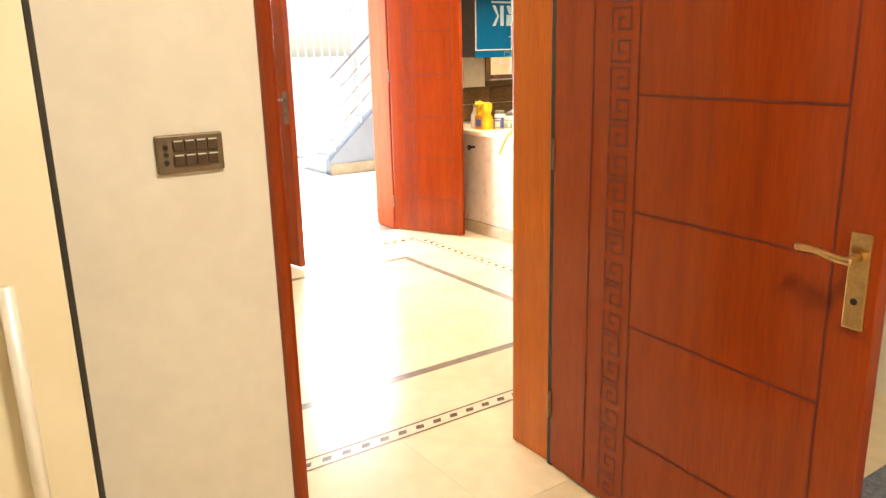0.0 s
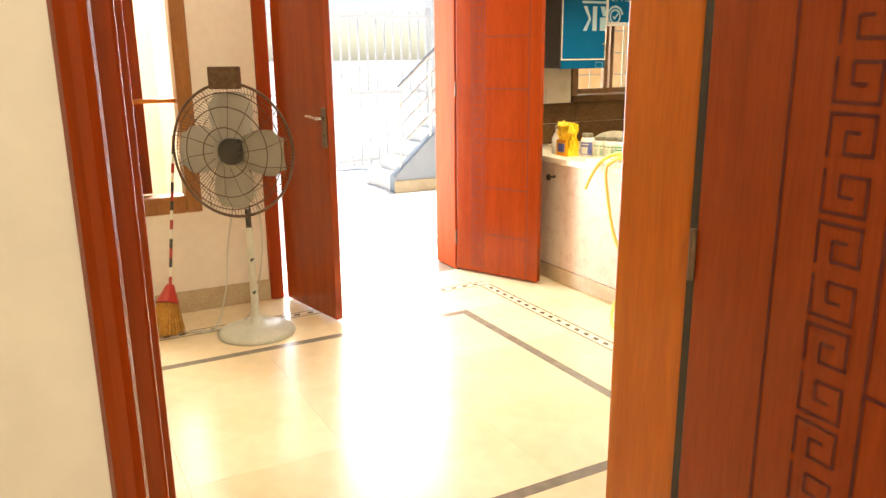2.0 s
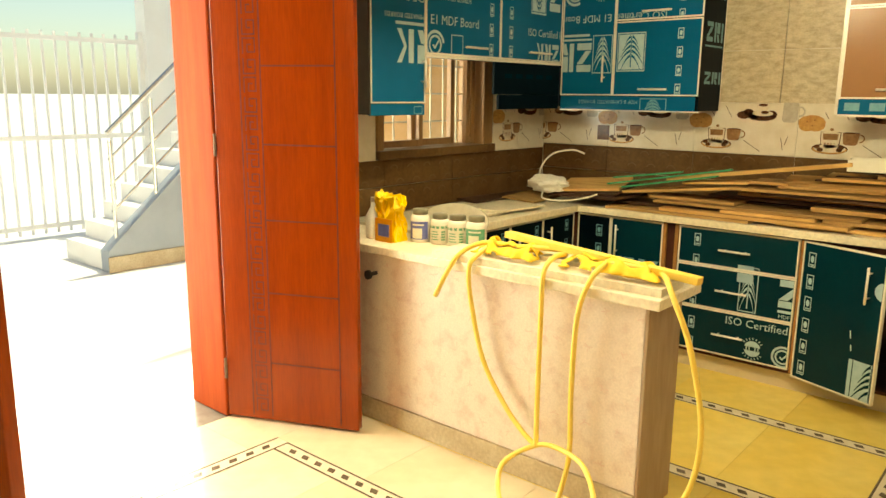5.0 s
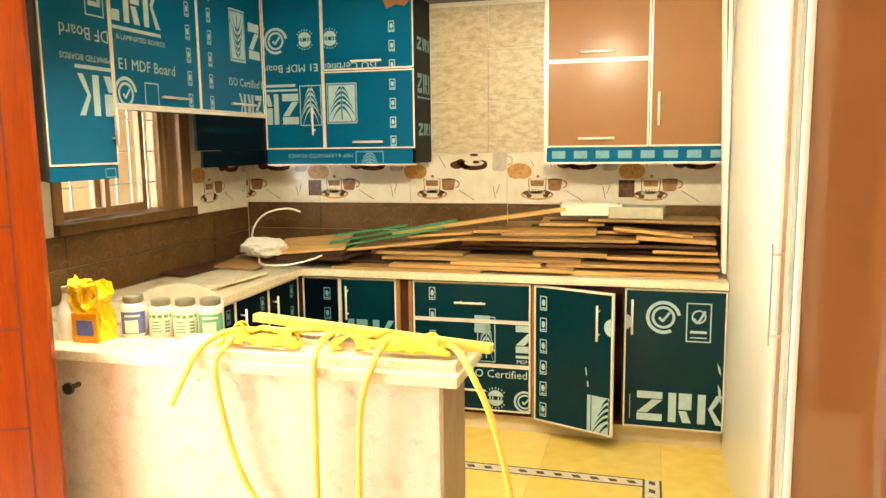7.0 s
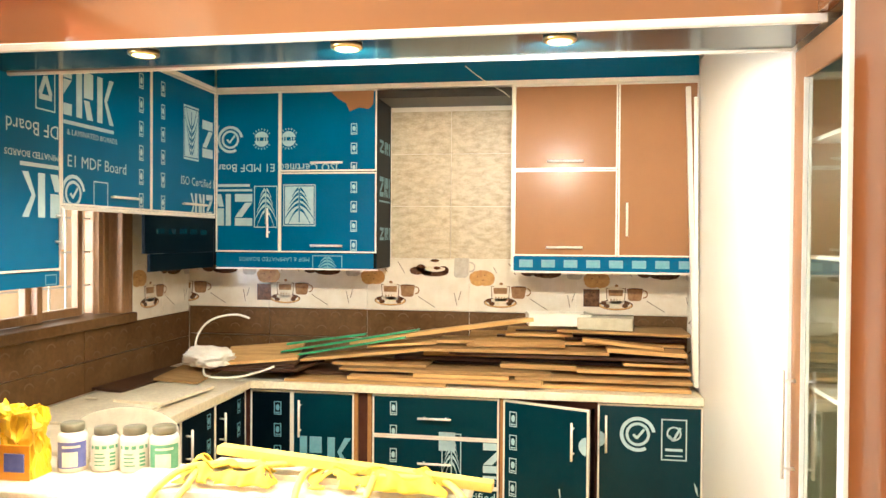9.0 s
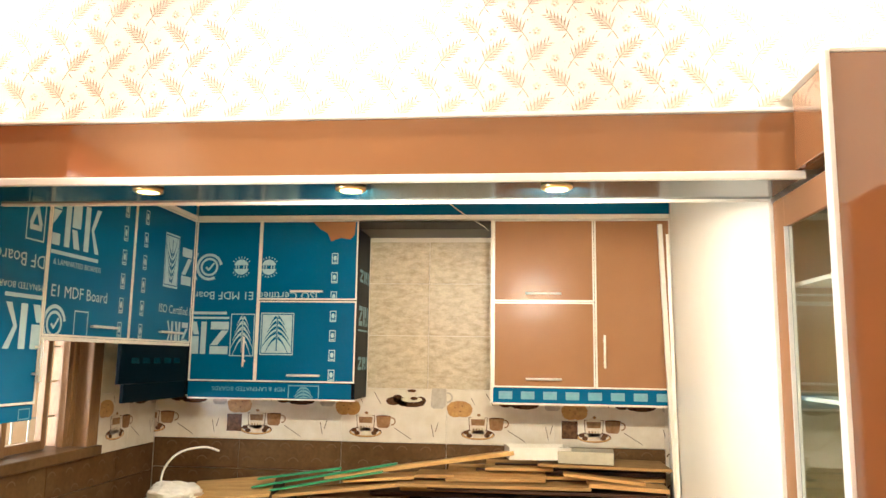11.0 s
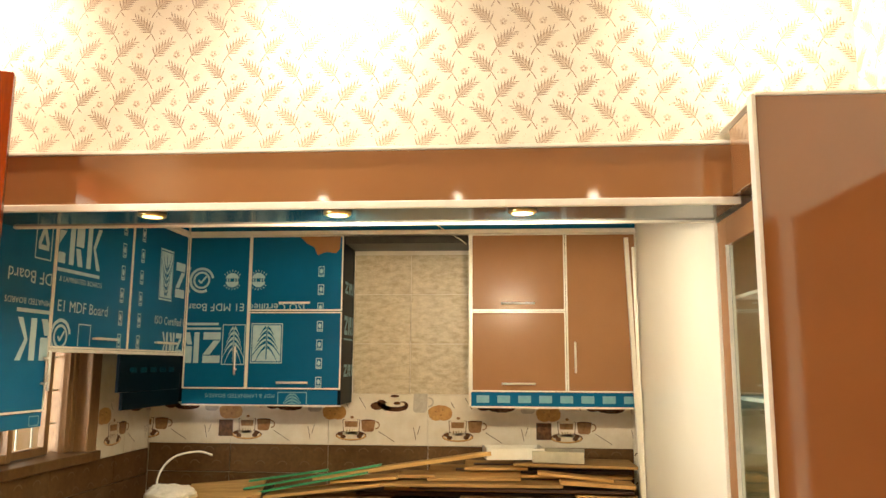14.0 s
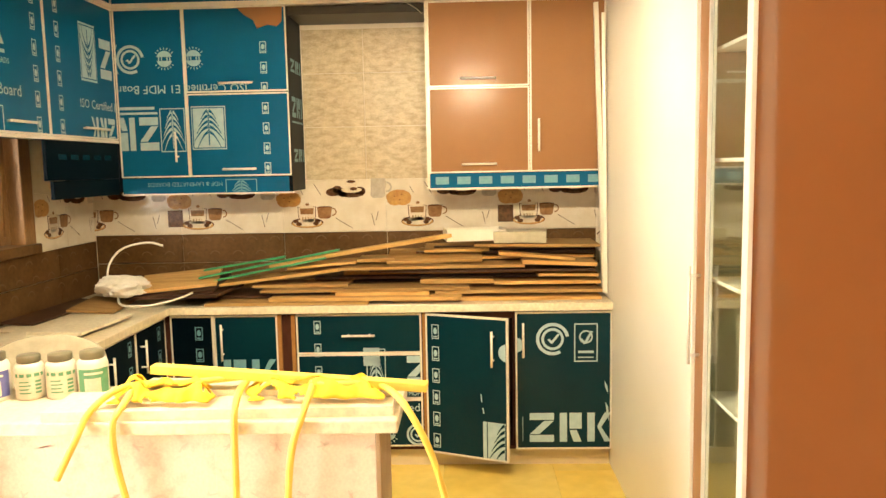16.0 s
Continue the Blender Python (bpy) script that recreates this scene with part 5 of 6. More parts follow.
for r in range(5):
    for i in range(14):
        x, z = 0.08 + 0.14 * i + (0.07 if r % 2 else 0), 0.18 + 0.15 * r
        for k in range(5):
            a = rng.uniform(0, 6.28)
            q = rng.uniform(0.008, 0.028)
            mo2.line(x, z, x + q * math.cos(a), z + q * math.sin(a) * 0.8, 0.005)
mo2.done("motif", M_PENMOTIF, pen, "pinkish printed sprigs")
part("skirting", block(3.842, 3.860, 3.742, NY - 0.022, 0.0, 0.103, 0.003), M_SKIRT, pen)
part("end_panel", block(3.853, 4.132, 3.728, 3.741, 0.0, 0.829, 0.002), M_PENEND, pen, "rough brown end panel")
part("top", block(3.808, 4.165, 3.672, NY - 0.02, 0.830, 0.868, 0.004), M_COUNTER, pen, "pale marble top")
bm = bmesh.new()
rod(bm, (3.853, 5.085, 0.73), (3.80, 5.085, 0.73), 0.010, 8)
rod(bm, (3.806, 5.085, 0.73), (3.795, 5.085, 0.73), 0.022, 12)
part("hook", bm, M_BLACK, pen)

# ---- clutter on the counter ----
TOP = 0.868
rng = random.Random(11)


def board(name, c, size, yaw, mat, label, category, group, tilt=0.0, roll=0.0):
    m = Matrix.Translation(c) @ Matrix.Rotation(radians(yaw), 4, "Z") @ Matrix.Rotation(radians(tilt), 4, "X") @ Matrix.Rotation(radians(roll), 4, "Y")
    bm = block(-size[0] / 2, size[0] / 2, -size[1] / 2, size[1] / 2, -size[2] / 2, size[2] / 2, 0.0015, m)
    return solid(name, bm, mat, label, category, group)


def jar(x, y, r, h, label_mat, body, yaw):
    ob = thing("plastic_jar", (x, y, TOP), "squat plastic jar with a printed label on the counter", "jar", "jars on the counter")
    bm = bmesh.new()
    lathe(bm, (x, y, TOP), [(r * 0.92, 0), (r, 0.008), (r, h * 0.72), (r * 0.90, h * 0.80), (r * 0.72, h * 0.84)], 20)
    part("body", bm, body, ob, "", True)
    bm = bmesh.new()
    lathe(bm, (x, y, TOP + h * 0.83), [(r * 0.76, 0), (r * 0.80, 0.004), (r * 0.80, h * 0.15), (r * 0.74, h * 0.17)], 20)
    part("lid", bm, M_JARLID, ob, "dark olive screw lid", True)
    bm = bmesh.new()
    n = 14
    prev = None
    for k in range(n + 1):
        a = radians(yaw - 62 + 124 * k / n)
        q = r + 0.0012
        v = [bm.verts.new((x + q * math.cos(a), y + q * math.sin(a), TOP + z)) for z in (h * 0.10, h * 0.64)]
        if prev:
            bm.faces.new((prev[0], v[0], v[1], prev[1]))
        prev = v
    part("paper_label", bm, label_mat, ob)
    s = bmesh.new()

    def patch(a0, a1, z0, z1):
        q = r + 0.0024
        n = 4
        for k in range(n):
            b0, b1 = radians(yaw + a0 + (a1 - a0) * k / n), radians(yaw + a0 + (a1 - a0) * (k + 1) / n)
            s.faces.new([s.verts.new((x + q * math.cos(a), y + q * math.sin(a), TOP + h * zz)) for a, zz in ((b0, z0), (b1, z0), (b1, z1), (b0, z1))])
    if label_mat == M_LABEL_WHITE:
        patch(-56, 56, 0.54, 0.62)
        for k in range(4):
            patch(-40, 4 - 6 * (k % 2), 0.16 + 0.085 * k, 0.19 + 0.085 * k)
            patch(20, 44, 0.15 + 0.085 * k, 0.20 + 0.085 * k)
        part("label_print", s, M_LABEL_GREEN, ob)
    else:
        patch(-34, 24, 0.13, 0.44)
        patch(-34, 34, 0.52, 0.57)
        part("label_print", s, M_LABEL_WHITE, ob)
    return ob


jar(4.040, 4.980, 0.046, 0.155, M_LABEL_BLUE, M_PLASTIC, 208)
jar(4.065, 4.880, 0.044, 0.140, M_LABEL_WHITE, M_PLASTIC, 208)
jar(4.075, 4.782, 0.046, 0.143, M_LABEL_WHITE, M_PLASTIC, 208)
jar(4.085, 4.682, 0.047, 0.148, M_LABEL_GREEN, M_PLASTIC, 208)
plate = thing("white_tray", (4.08, 4.85, TOP), "oval pale plastic tray leaning behind the jars", "tray")
bm = bmesh.new()
lathe(bm, (0, 0, 0), [(0.02, 0.0), (0.13, 0.004), (0.165, 0.02), (0.158, 0.024), (0.125, 0.010), (0.02, 0.007)], 32)
bm.transform(Matrix.Translation((4.170, 4.88, TOP + 0.082)) @ Matrix.Rotation(radians(-52), 4, "Y") @ Matrix.Diagonal((0.62, 1.25, 0.6, 1)))
part("dish", bm, M_LID, plate, "", True)
# yellow bag
bag = thing("yellow_packet", (3.97, 5.16, TOP), "crumpled yellow plastic packet standing on the counter", "packet")
bm = bmesh.new()
bmesh.ops.create_cube(bm, size=2.0)
bmesh.ops.subdivide_edges(bm, edges=bm.edges[:], cuts=13, use_grid_fill=True)
for v in bm.verts:
    c = v.co.copy()
    t = (c.z + 1) / 2
    k = 0.25 + 0.75 * t
    rough = Vector((noise.noise(c * 2.1 + Vector((3, 0, 0))), noise.noise(c * 2.1 + Vector((0, 7, 0))), noise.noise(c * 2.1 + Vector((0, 0, 5)))))
    fine = Vector((abs(noise.noise(c * 4.6)), abs(noise.noise(c * 4.6 + Vector((9, 0, 0)))), noise.noise(c * 4.6 + Vector((0, 0, 2)))))
    half = 0.052 + 0.036 * max(0.0, t - 0.35)
    v.co = Vector((c.x * (0.045 - 0.014 * t), c.y * half + 0.038 * max(0.0, t - 0.3), 0.205 * t))
    v.co += (rough * 0.034 + fine * 0.022) * k * (1.0 if t > 0.03 else 0.0)
    v.co.z = max(v.co.z, 0.0)
bm.transform(Matrix.Translation((3.965, 5.085, TOP)))
part("bag", bm, M_YELLOW, bag)
bm = bmesh.new()
box(bm, 3.897, 3.902, 5.028, 5.138, TOP + 0.002, TOP + 0.112, 0.002)
part("printed_panel", bm, M_GOLD, bag, "orange printed front panel")
bm = bmesh.new()
box(bm, 3.892, 3.896, 5.044, 5.112, TOP + 0.030, TOP + 0.086)
part("printed_picture", bm, M_LABEL_BLUE, bag, "purple printed picture")
bottle = thing("white_bottle", (3.95, 5.215, TOP), "white plastic bottle beside the yellow packet", "bottle")
bm = bmesh.new()
lathe(bm, (3.95, 5.195, TOP), [(0.036, 0), (0.04, 0.008), (0.04, 0.11), (0.018, 0.15), (0.016, 0.175)], 16)
part("body", bm, M_PLASTIC, bottle, "", True)
bm = bmesh.new()
lathe(bm, (3.95, 5.195, TOP + 0.175), [(0.018, 0), (0.018, 0.022)], 12)
part("cap", bm, M_LID, bottle)

# boards lying on the counter under the hose
board("wooden_plank", (3.93, 4.20, TOP + 0.015), (0.20, 1.02, 0.030), 2, M_COUNTER, "pale plank lying along the counter", "plank", "counter planks")
board("wooden_plank", (4.02, 4.10, TOP + 0.0395), (0.13, 0.80, 0.018), -3, M_COUNTER, "pale plank lying along the counter", "plank", "counter planks")
board("wooden_plank", (3.97, 4.02, TOP + 0.0835), (0.042, 0.86, 0.026), -4, M_HOSE, "long yellow-painted batten on top of the pile", "batten", "", tilt=3.2)

# yellow cloth and hose
cloth = thing("yellow_cloth", (3.95, 3.95, TOP), "bunched yellow cloth lying over the planks", "cloth")
for cx, cy, wide in ((3.87, 3.74, 0.40), (3.85, 4.24, 0.30)):
    bm = bmesh.new()
    nx, ny = 22, 46
    grid = []
    for i in range(nx):
        row = []
        for j in range(ny):
            u, v = i / (nx - 1), j / (ny - 1)
            x, y = cx + 0.15 * u, cy + wide * v
            h = 0.058 + 0.050 * abs(noise.noise(Vector((x * 9, y * 7, 1.3)))) + 0.035 * noise.noise(Vector((x * 21, y * 15, 4.0))) * (1 - abs(2 * v - 1)) + 0.015 * math.sin(v * 18)
            edge = min(1, 5 * min(u, 1 - u) + 0.05) * min(1, 7 * min(v, 1 - v) + 0.08)
            y += 0.035 * noise.noise(Vector((x * 14, v * 3, 8))) + 0.03 * (u - 0.5)
            row.append(bm.verts.new((x + 0.02 * noise.noise(Vector((v * 9, 2, u))), y, TOP + 0.046 + h * edge * 0.55)))
        grid.append(row)
    for i in range(nx - 1):
        for j in range(ny - 1):
            if noise.noise(Vector((i * 0.22, j * 0.17, 5))) > -0.16:
                bm.faces.new((grid[i][j], grid[i + 1][j], grid[i + 1][j + 1], grid[i][j + 1]))
    bmesh.ops.delete(bm, geom=[v for v in bm.verts if not v.link_faces], context="VERTS")
    geom = bmesh.ops.solidify(bm, geom=bm.faces[:], thickness=0.004)
    part("fold", bm, M_CLOTH, cloth, "", True)
hose = thing("yellow_hose", (3.78, 4.2, 0), "yellow flexible hose draped over the counter and looped to the floor", "hose")
F, Z1 = 3.795, TOP
RUNS = [
    [(3.99, 3.78, 0.925), (3.90, 3.70, 0.93), (3.83, 3.635, 0.88), (3.83, 3.565, 0.72), (3.84, 3.51, 0.45), (3.83, 3.53, 0.22), (3.78, 3.62, 0.06), (3.68, 3.76, 0.016), (3.60, 3.95, 0.016)],
    [(4.02, 4.42, 0.92), (3.92, 4.46, 0.94), (3.83, 4.475, 0.905), (3.79, 4.485, 0.86), (3.80, 4.48, 0.72), (3.81, 4.42, 0.48), (3.80, 4.29, 0.31), (3.785, 4.19, 0.235), (3.775, 4.12, 0.205)],
    [(3.98, 4.15, 0.935), (3.88, 4.14, 0.94), (3.80, 4.135, 0.89), (3.80, 4.14, 0.70), (3.805, 4.145, 0.42), (3.79, 4.135, 0.28), (3.776, 4.125, 0.21)],
    [(3.99, 3.95, 0.935), (3.88, 3.93, 0.94), (3.80, 3.94, 0.89), (3.795, 3.98, 0.75), (3.81, 4.00, 0.45), (3.80, 3.99, 0.20), (3.75, 4.00, 0.04), (3.66, 3.97, 0.034), (3.56, 4.02, 0.036)],
    [(4.0, 4.40, 0.93), (3.90, 4.50, 0.945), (3.82, 4.56, 0.90), (3.77, 4.59, 0.82), (3.76, 4.64, 0.72)],
    [(3.93, 3.77, 0.94), (3.90, 3.85, 0.95), (3.92, 3.94, 0.945)],
    [(4.0, 4.18, 0.945), (3.94, 4.28, 0.95), (3.97, 4.40, 0.935)],
]
for r in RUNS:
    bm = bmesh.new()
    tube(bm, r, 0.0102, 10)
    part("strand", bm, M_HOSE, hose, "", True)
bm = bmesh.new()
tube(bm, [(3.775, 4.13, 0.205), (3.70, 4.23, 0.12), (3.60, 4.16, 0.025), (3.51, 3.98, 0.013), (3.52, 3.84, 0.025), (3.62, 3.78, 0.12), (3.73, 3.88, 0.21), (3.78, 4.02, 0.225)], 0.0102, 10, True)
part("coil", bm, M_HOSE, hose, "ring of hose leaning on the counter", True)

# ---- boards stacked on the worktop ----
W = 0.882
pile = random.Random(23)


def stacked(front, wide, y_left, y_right, h_left, h_right, mat=None, thick=0.016, yaw=0.0, roll=0.0, kind="board_offcut", label="loose raw brown board offcut stacked on the worktop", group="stacked boards"):
    """A board along the worktop: its front edge, its two ends and their heights above the worktop."""
    ln = math.hypot(y_left - y_right, h_left - h_right)
    tilt = math.degrees(math.atan2(h_left - h_right, y_left - y_right))
    return board(kind, (front + wide / 2, (y_left + y_right) / 2, W + (h_left + h_right) / 2), (wide, ln, thick), yaw, mat or M_MDF, label, "board", group, tilt=tilt, roll=roll)


DARK = "loose dark board offcut on the worktop, deepened for shade in the pile"
# low boards along the front
stacked(5.535, 0.24, 4.83, 3.98, 0.009, 0.009)
stacked(5.555, 0.20, 4.50, 3.50, 0.027, 0.026, thick=0.018, yaw=-1.2)
stacked(5.60, 0.30, 3.86, 2.78, 0.010, 0.010)
stacked(5.66, 0.26, 5.02, 4.20, 0.028, 0.028, M_MDF_DARK_SHADE, label=DARK)
stacked(5.63, 0.22, 3.64, 2.77, 0.045, 0.043, thick=0.017)
stacked(5.615, 0.22, 4.56, 3.46, 0.062, 0.064, thick=0.015, yaw=0.8)
stacked(5.60, 0.18, 4.16, 3.67, 0.046, 0.045, thick=0.017, yaw=1.0)
stacked(5.66, 0.22, 4.61, 4.10, 0.082, 0.082, thick=0.014, yaw=-1.0)
stacked(5.68, 0.20, 3.33, 2.77, 0.082, 0.080, thick=0.017, yaw=1.0)
stacked(5.70, 0.16, 3.72, 3.33, 0.092, 0.090, thick=0.024)
# filling at the back that carries the upper boards, dark for the shade between
for k in range(9):
    stacked(5.83 + 0.006 * (k % 3), 0.20, 4.45 - 0.10 * k, 2.78, 0.045 + 0.026 * k, 0.045 + 0.026 * k, M_MDF_DARK_SHADE if k % 3 else M_MDF, thick=0.018, label=DARK if k % 3 else "loose raw brown board offcut stacked on the worktop")
stacked(5.78, 0.24, 4.30, 2.80, 0.105, 0.104, M_MDF_DARK_SHADE, label=DARK)
stacked(5.76, 0.22, 4.00, 3.10, 0.145, 0.146, M_MDF_DARK_SHADE, label=DARK)
# long boards bending over the pile
LONG = "long raw board lying slanted across the pile"
stacked(5.66, 0.20, 4.98, 4.14, 0.070, 0.166, thick=0.015, kind="long_board", label=LONG, group="long boards")
stacked(5.65, 0.23, 4.15, 3.17, 0.170, 0.176, thick=0.015, kind="long_board", label=LONG, group="long boards")
stacked(5.67, 0.24, 3.95, 2.80, 0.152, 0.148, M_MDF_DARK_SHADE, thick=0.014, yaw=-0.6, label=DARK)
stacked(5.70, 0.18, 4.43, 4.06, 0.172, 0.200, thick=0.014)
stacked(5.74, 0.20, 4.06, 3.86, 0.203, 0.206, thick=0.016)
stacked(5.72, 0.22, 3.90, 3.39, 0.214, 0.222, thick=0.016, roll=-12, label="loose raw brown board offcut tilted on the pile")
stacked(5.78, 0.20, 3.70, 3.35, 0.252, 0.256, thick=0.015, roll=-5, label="loose raw brown board offcut tilted on the pile")
stacked(5.705, 0.075, 4.53, 3.55, 0.188, 0.335, thick=0.020, yaw=0.0, kind="long_board", label=LONG, group="long boards")
# broken-edged boards at the far end
stacked(5.70, 0.10, 3.30, 2.90, 0.236, 0.200, thick=0.015, label="loose raw brown board offcut tilted on the pile")
stacked(5.66, 0.17, 3.18, 2.79, 0.194, 0.176, thick=0.020)
stacked(5.69, 0.16, 3.10, 2.78, 0.122, 0.116, thick=0.016, yaw=2)
stacked(5.72, 0.32, 3.43, 2.765, 0.278, 0.268, thick=0.014, kind="long_board", label="wide raw board lying on top of the pile", group="long boards")
# corner by the window
board("square_board", (5.74, 5.03, W + 0.112), (0.34, 0.42, 0.016), 12, M_MDF, "square raw board lying in the corner", "board", "corner boards", tilt=-4, roll=-7)
board("square_board", (5.72, 5.01, W + 0.084), (0.36, 0.44, 0.014), 2, M_MDF_DARK_SHADE, "dark board lying in the corner", "board", "corner boards", tilt=-4, roll=-6)
board("square_board", (5.70, 4.98, W + 0.056), (0.36, 0.50, 0.014), -5, M_MDF_DARK_SHADE, "dark board lying in the corner", "board", "corner boards", tilt=-2)
board("square_board", (5.50, 5.34, W + 0.026), (0.40, 0.22, 0.012), 8, M_MDF, "thin board lying by the window", "board", "corner boards", tilt=5)
board("square_board", (5.20, 5.42, W + 0.010), (0.55, 0.24, 0.010), -3, M_COUNTER, "thin pale board lying by the window", "board", "corner boards")
board("square_board", (4.80, 5.30, W + 0.008), (0.60, 0.34, 0.012), 3, M_COUNTER, "pale offcut slab lying under the window", "board", "corner boards")
board("square_board", (5.36, 5.50, W + 0.022), (0.62, 0.16, 0.012), -4, M_MDF_DARK_SHADE, "dark thin board lying by the window", "board", "corner boards", tilt=3)
board("square_board", (5.05, 5.22, W + 0.020), (0.40, 0.26, 0.012), -6, M_COUNTER, "pale offcut slab lying under the window", "board", "corner boards")
for y0, y1, h0, h1, x in ((4.91, 4.15, 0.128, 0.268, 5.69), (4.89, 4.45, 0.166, 0.232, 5.72), (4.84, 4.22, 0.112, 0.228, 5.67)):
    stacked(x, 0.040, y0, y1, h0, h1, M_GREEN, thick=0.009, kind="green_strip", label="thin green edging strip on the pile", group="green strips")
# cardboard box and tray on top
cart = thing("open_carton", (5.88, 3.32, W + 0.25), "small off-white open carton on the board pile", "box")
cm = Matrix.Translation((5.84, 3.43, W + 0.300)) @ Matrix.Rotation(radians(8), 4, "Z")
for b in ((-0.10, 0.10, -0.16, 0.16, 0.0, 0.006), (-0.10, -0.094, -0.16, 0.16, 0.006, 0.06), (0.094, 0.10, -0.16, 0.16, 0.006, 0.06), (-0.094, 0.094, -0.16, -0.154, 0.006, 0.06), (-0.094, 0.094, 0.154, 0.16, 0.006, 0.06)):
    part("flap", block(*b, 0, cm), M_PLASTIC, cart)
grey_box = solid("grey_box", block(-0.09, 0.09, -0.14, 0.14, 0, 0.062, 0.004, Matrix.Translation((5.82, 3.18, W + 0.286)) @ Matrix.Rotation(radians(-6), 4, "Z")), M_LID, "flat grey carton on the board pile", "box")
# crumpled white bag with a cable
wb = thing("white_bag", (5.62, 5.28, W), "crumpled white plastic bag in the corner", "bag")
bm = bmesh.new()
bmesh.ops.create_icosphere(bm, subdivisions=5, radius=1.0)
for v in bm.verts:
    c = v.co.copy()
    w = 1 + 0.28 * noise.noise(c * 2.0 + Vector((7, 1, 2))) + 0.15 * noise.noise(c * 5.5)
    v.co = Vector((c.x * 0.10 * w, c.y * 0.135 * w, max(-0.045, c.z * 0.062 * w)))
bm.transform(Matrix.Translation((5.58, 5.27, W + 0.105)))
part("bag", bm, M_PLASTIC, wb, "", True)
cable = thing("white_cable", (5.7, 5.3, W), "loop of white cable rising behind the bag", "cable")
bm = bmesh.new()
tube(bm, [(5.60, 5.36, W + 0.05), (5.64, 5.37, W + 0.20), (5.70, 5.32, W + 0.29), (5.74, 5.20, W + 0.32), (5.76, 5.12, W + 0.30)], 0.006, 8)
part("loop", bm, M_PLASTIC, cable, "", True)
bm = bmesh.new()
tube(bm, [(5.50, 5.26, W + 0.06), (5.42, 5.20, W + 0.035), (5.42, 5.05, W + 0.035), (5.48, 4.93, W + 0.06), (5.52, 4.88, W + 0.08)], 0.006, 8)
part("tail", bm, M_PLASTIC, cable, "", True)

# ---- hall: fan, broom, switch, wardrobe ----
fan = thing("pedestal_fan", (1.745, 5.06, 0), "old grey pedestal fan with a rusty wire cage", "fan")
FX, FY, FZ = 1.665, 4.975, 1.06
bm = bmesh.new()
lathe(bm, (1.745, 5.06, 0), [(0.215, 0.0), (0.22, 0.012), (0.20, 0.03), (0.09, 0.055), (0.035, 0.065), (0.03, 0.10)], 36)
part("base", bm, M_FANPOLE, fan, "round cast base", True)
bm = bmesh.new()
rod(bm, (1.745, 5.06, 0.09), (1.745, 5.075, 0.62), 0.021, 14)
part("pole", bm, M_FANPOLE, fan)
bm = bmesh.new()
rod(bm, (1.745, 5.075, 0.60), (1.74, 5.06, 1.0), 0.016, 12)
part("neck", bm, M_BLACK, fan)
for z in (0.25, 0.44):
    bm = bmesh.new()
    rod(bm, (1.748, 5.055, z), (1.735, 5.03, z), 0.008, 8)
    part("knob", bm, M_BLACK, fan)
m = Matrix.Translation((FX, FY, FZ)) @ Matrix.Rotation(radians(-40), 4, "Z") @ Matrix.Rotation(radians(90), 4, "X") @ Matrix.Diagonal((1.26, 1.30, 1, 1))
bm = bmesh.new()
lathe(bm, (0, 0, 0), [(0.05, -0.16), (0.075, -0.15), (0.085, -0.05), (0.06, -0.035)], 20)
bm.transform(m)
part("motor", bm, M_FANPOLE, fan, "grey motor housing", True)
bm = bmesh.new()
lathe(bm, (0, 0, 0), [(0.052, -0.035), (0.055, 0.03), (0.045, 0.05), (0.02, 0.058)], 20)
bm.transform(m)
part("hub", bm, M_BLACK, fan, "", True)
for k in range(4):
    a0 = radians(-2 + 90 * k)
    bm = bmesh.new()
    rows = []
    for i in range(9):
        t = i / 8
        r = 0.05 + 0.185 * t
        half = 0.045 + 0.05 * math.sin(math.pi * min(1, t * 0.62 + 0.12))
        if t > 0.86:
            half *= 0.80
        row = []
        for j in range(5):
            q = j / 4 * 2 - 1
            row.append(bm.verts.new((r * math.cos(a0) - q * half * math.sin(a0), r * math.sin(a0) + q * half * math.cos(a0), 0.012 * q + 0.010 * (1 - q * q))))
        rows.append(row)
    for i in range(8):
        for j in range(4):
            bm.faces.new((rows[i][j], rows[i + 1][j], rows[i + 1][j + 1], rows[i][j + 1]))
    bmesh.ops.solidify(bm, geom=bm.faces[:], thickness=0.003)
    bm.transform(m)
    part("blade", bm, M_FANBLADE, fan, "", True)
for front in (0.075, -0.075):
    bm = bmesh.new()
    for r, z in ((0.10, front), (0.18, front * 0.86), (0.235, front * 0.55)):
        tube(bm, [(r * math.cos(2 * math.pi * q / 12), r * math.sin(2 * math.pi * q / 12), z) for q in range(12)], 0.0014 if front < 0 else 0.0024, 5, True)
    spokes = 110 if front < 0 else 14
    for k in range(spokes):
        a = 2 * math.pi * k / spokes
        b = a + 0.22
        pts = [(0.055 * math.cos(a), 0.055 * math.sin(a), front), (0.17 * math.cos((a + b) / 2), 0.17 * math.sin((a + b) / 2), front * 0.9), (0.268 * math.cos(b), 0.268 * math.sin(b), 0.0)]
        for p, q in zip(pts, pts[1:]):
            rod(bm, p, q, 0.0012 if front < 0 else 0.0014, 4)
    bm.transform(m)
    tagged(part("cage", bm, M_FANMETAL, fan, "rusty wire cage"), kind="stuff")
bm = bmesh.new()
tube(bm, [(0.27 * math.cos(2 * math.pi * q / 24), 0.27 * math.sin(2 * math.pi * q / 24), 0) for q in range(24)], 0.006, 6, True)
bm.transform(m)
part("rim", bm, M_FANMETAL, fan, "", True)
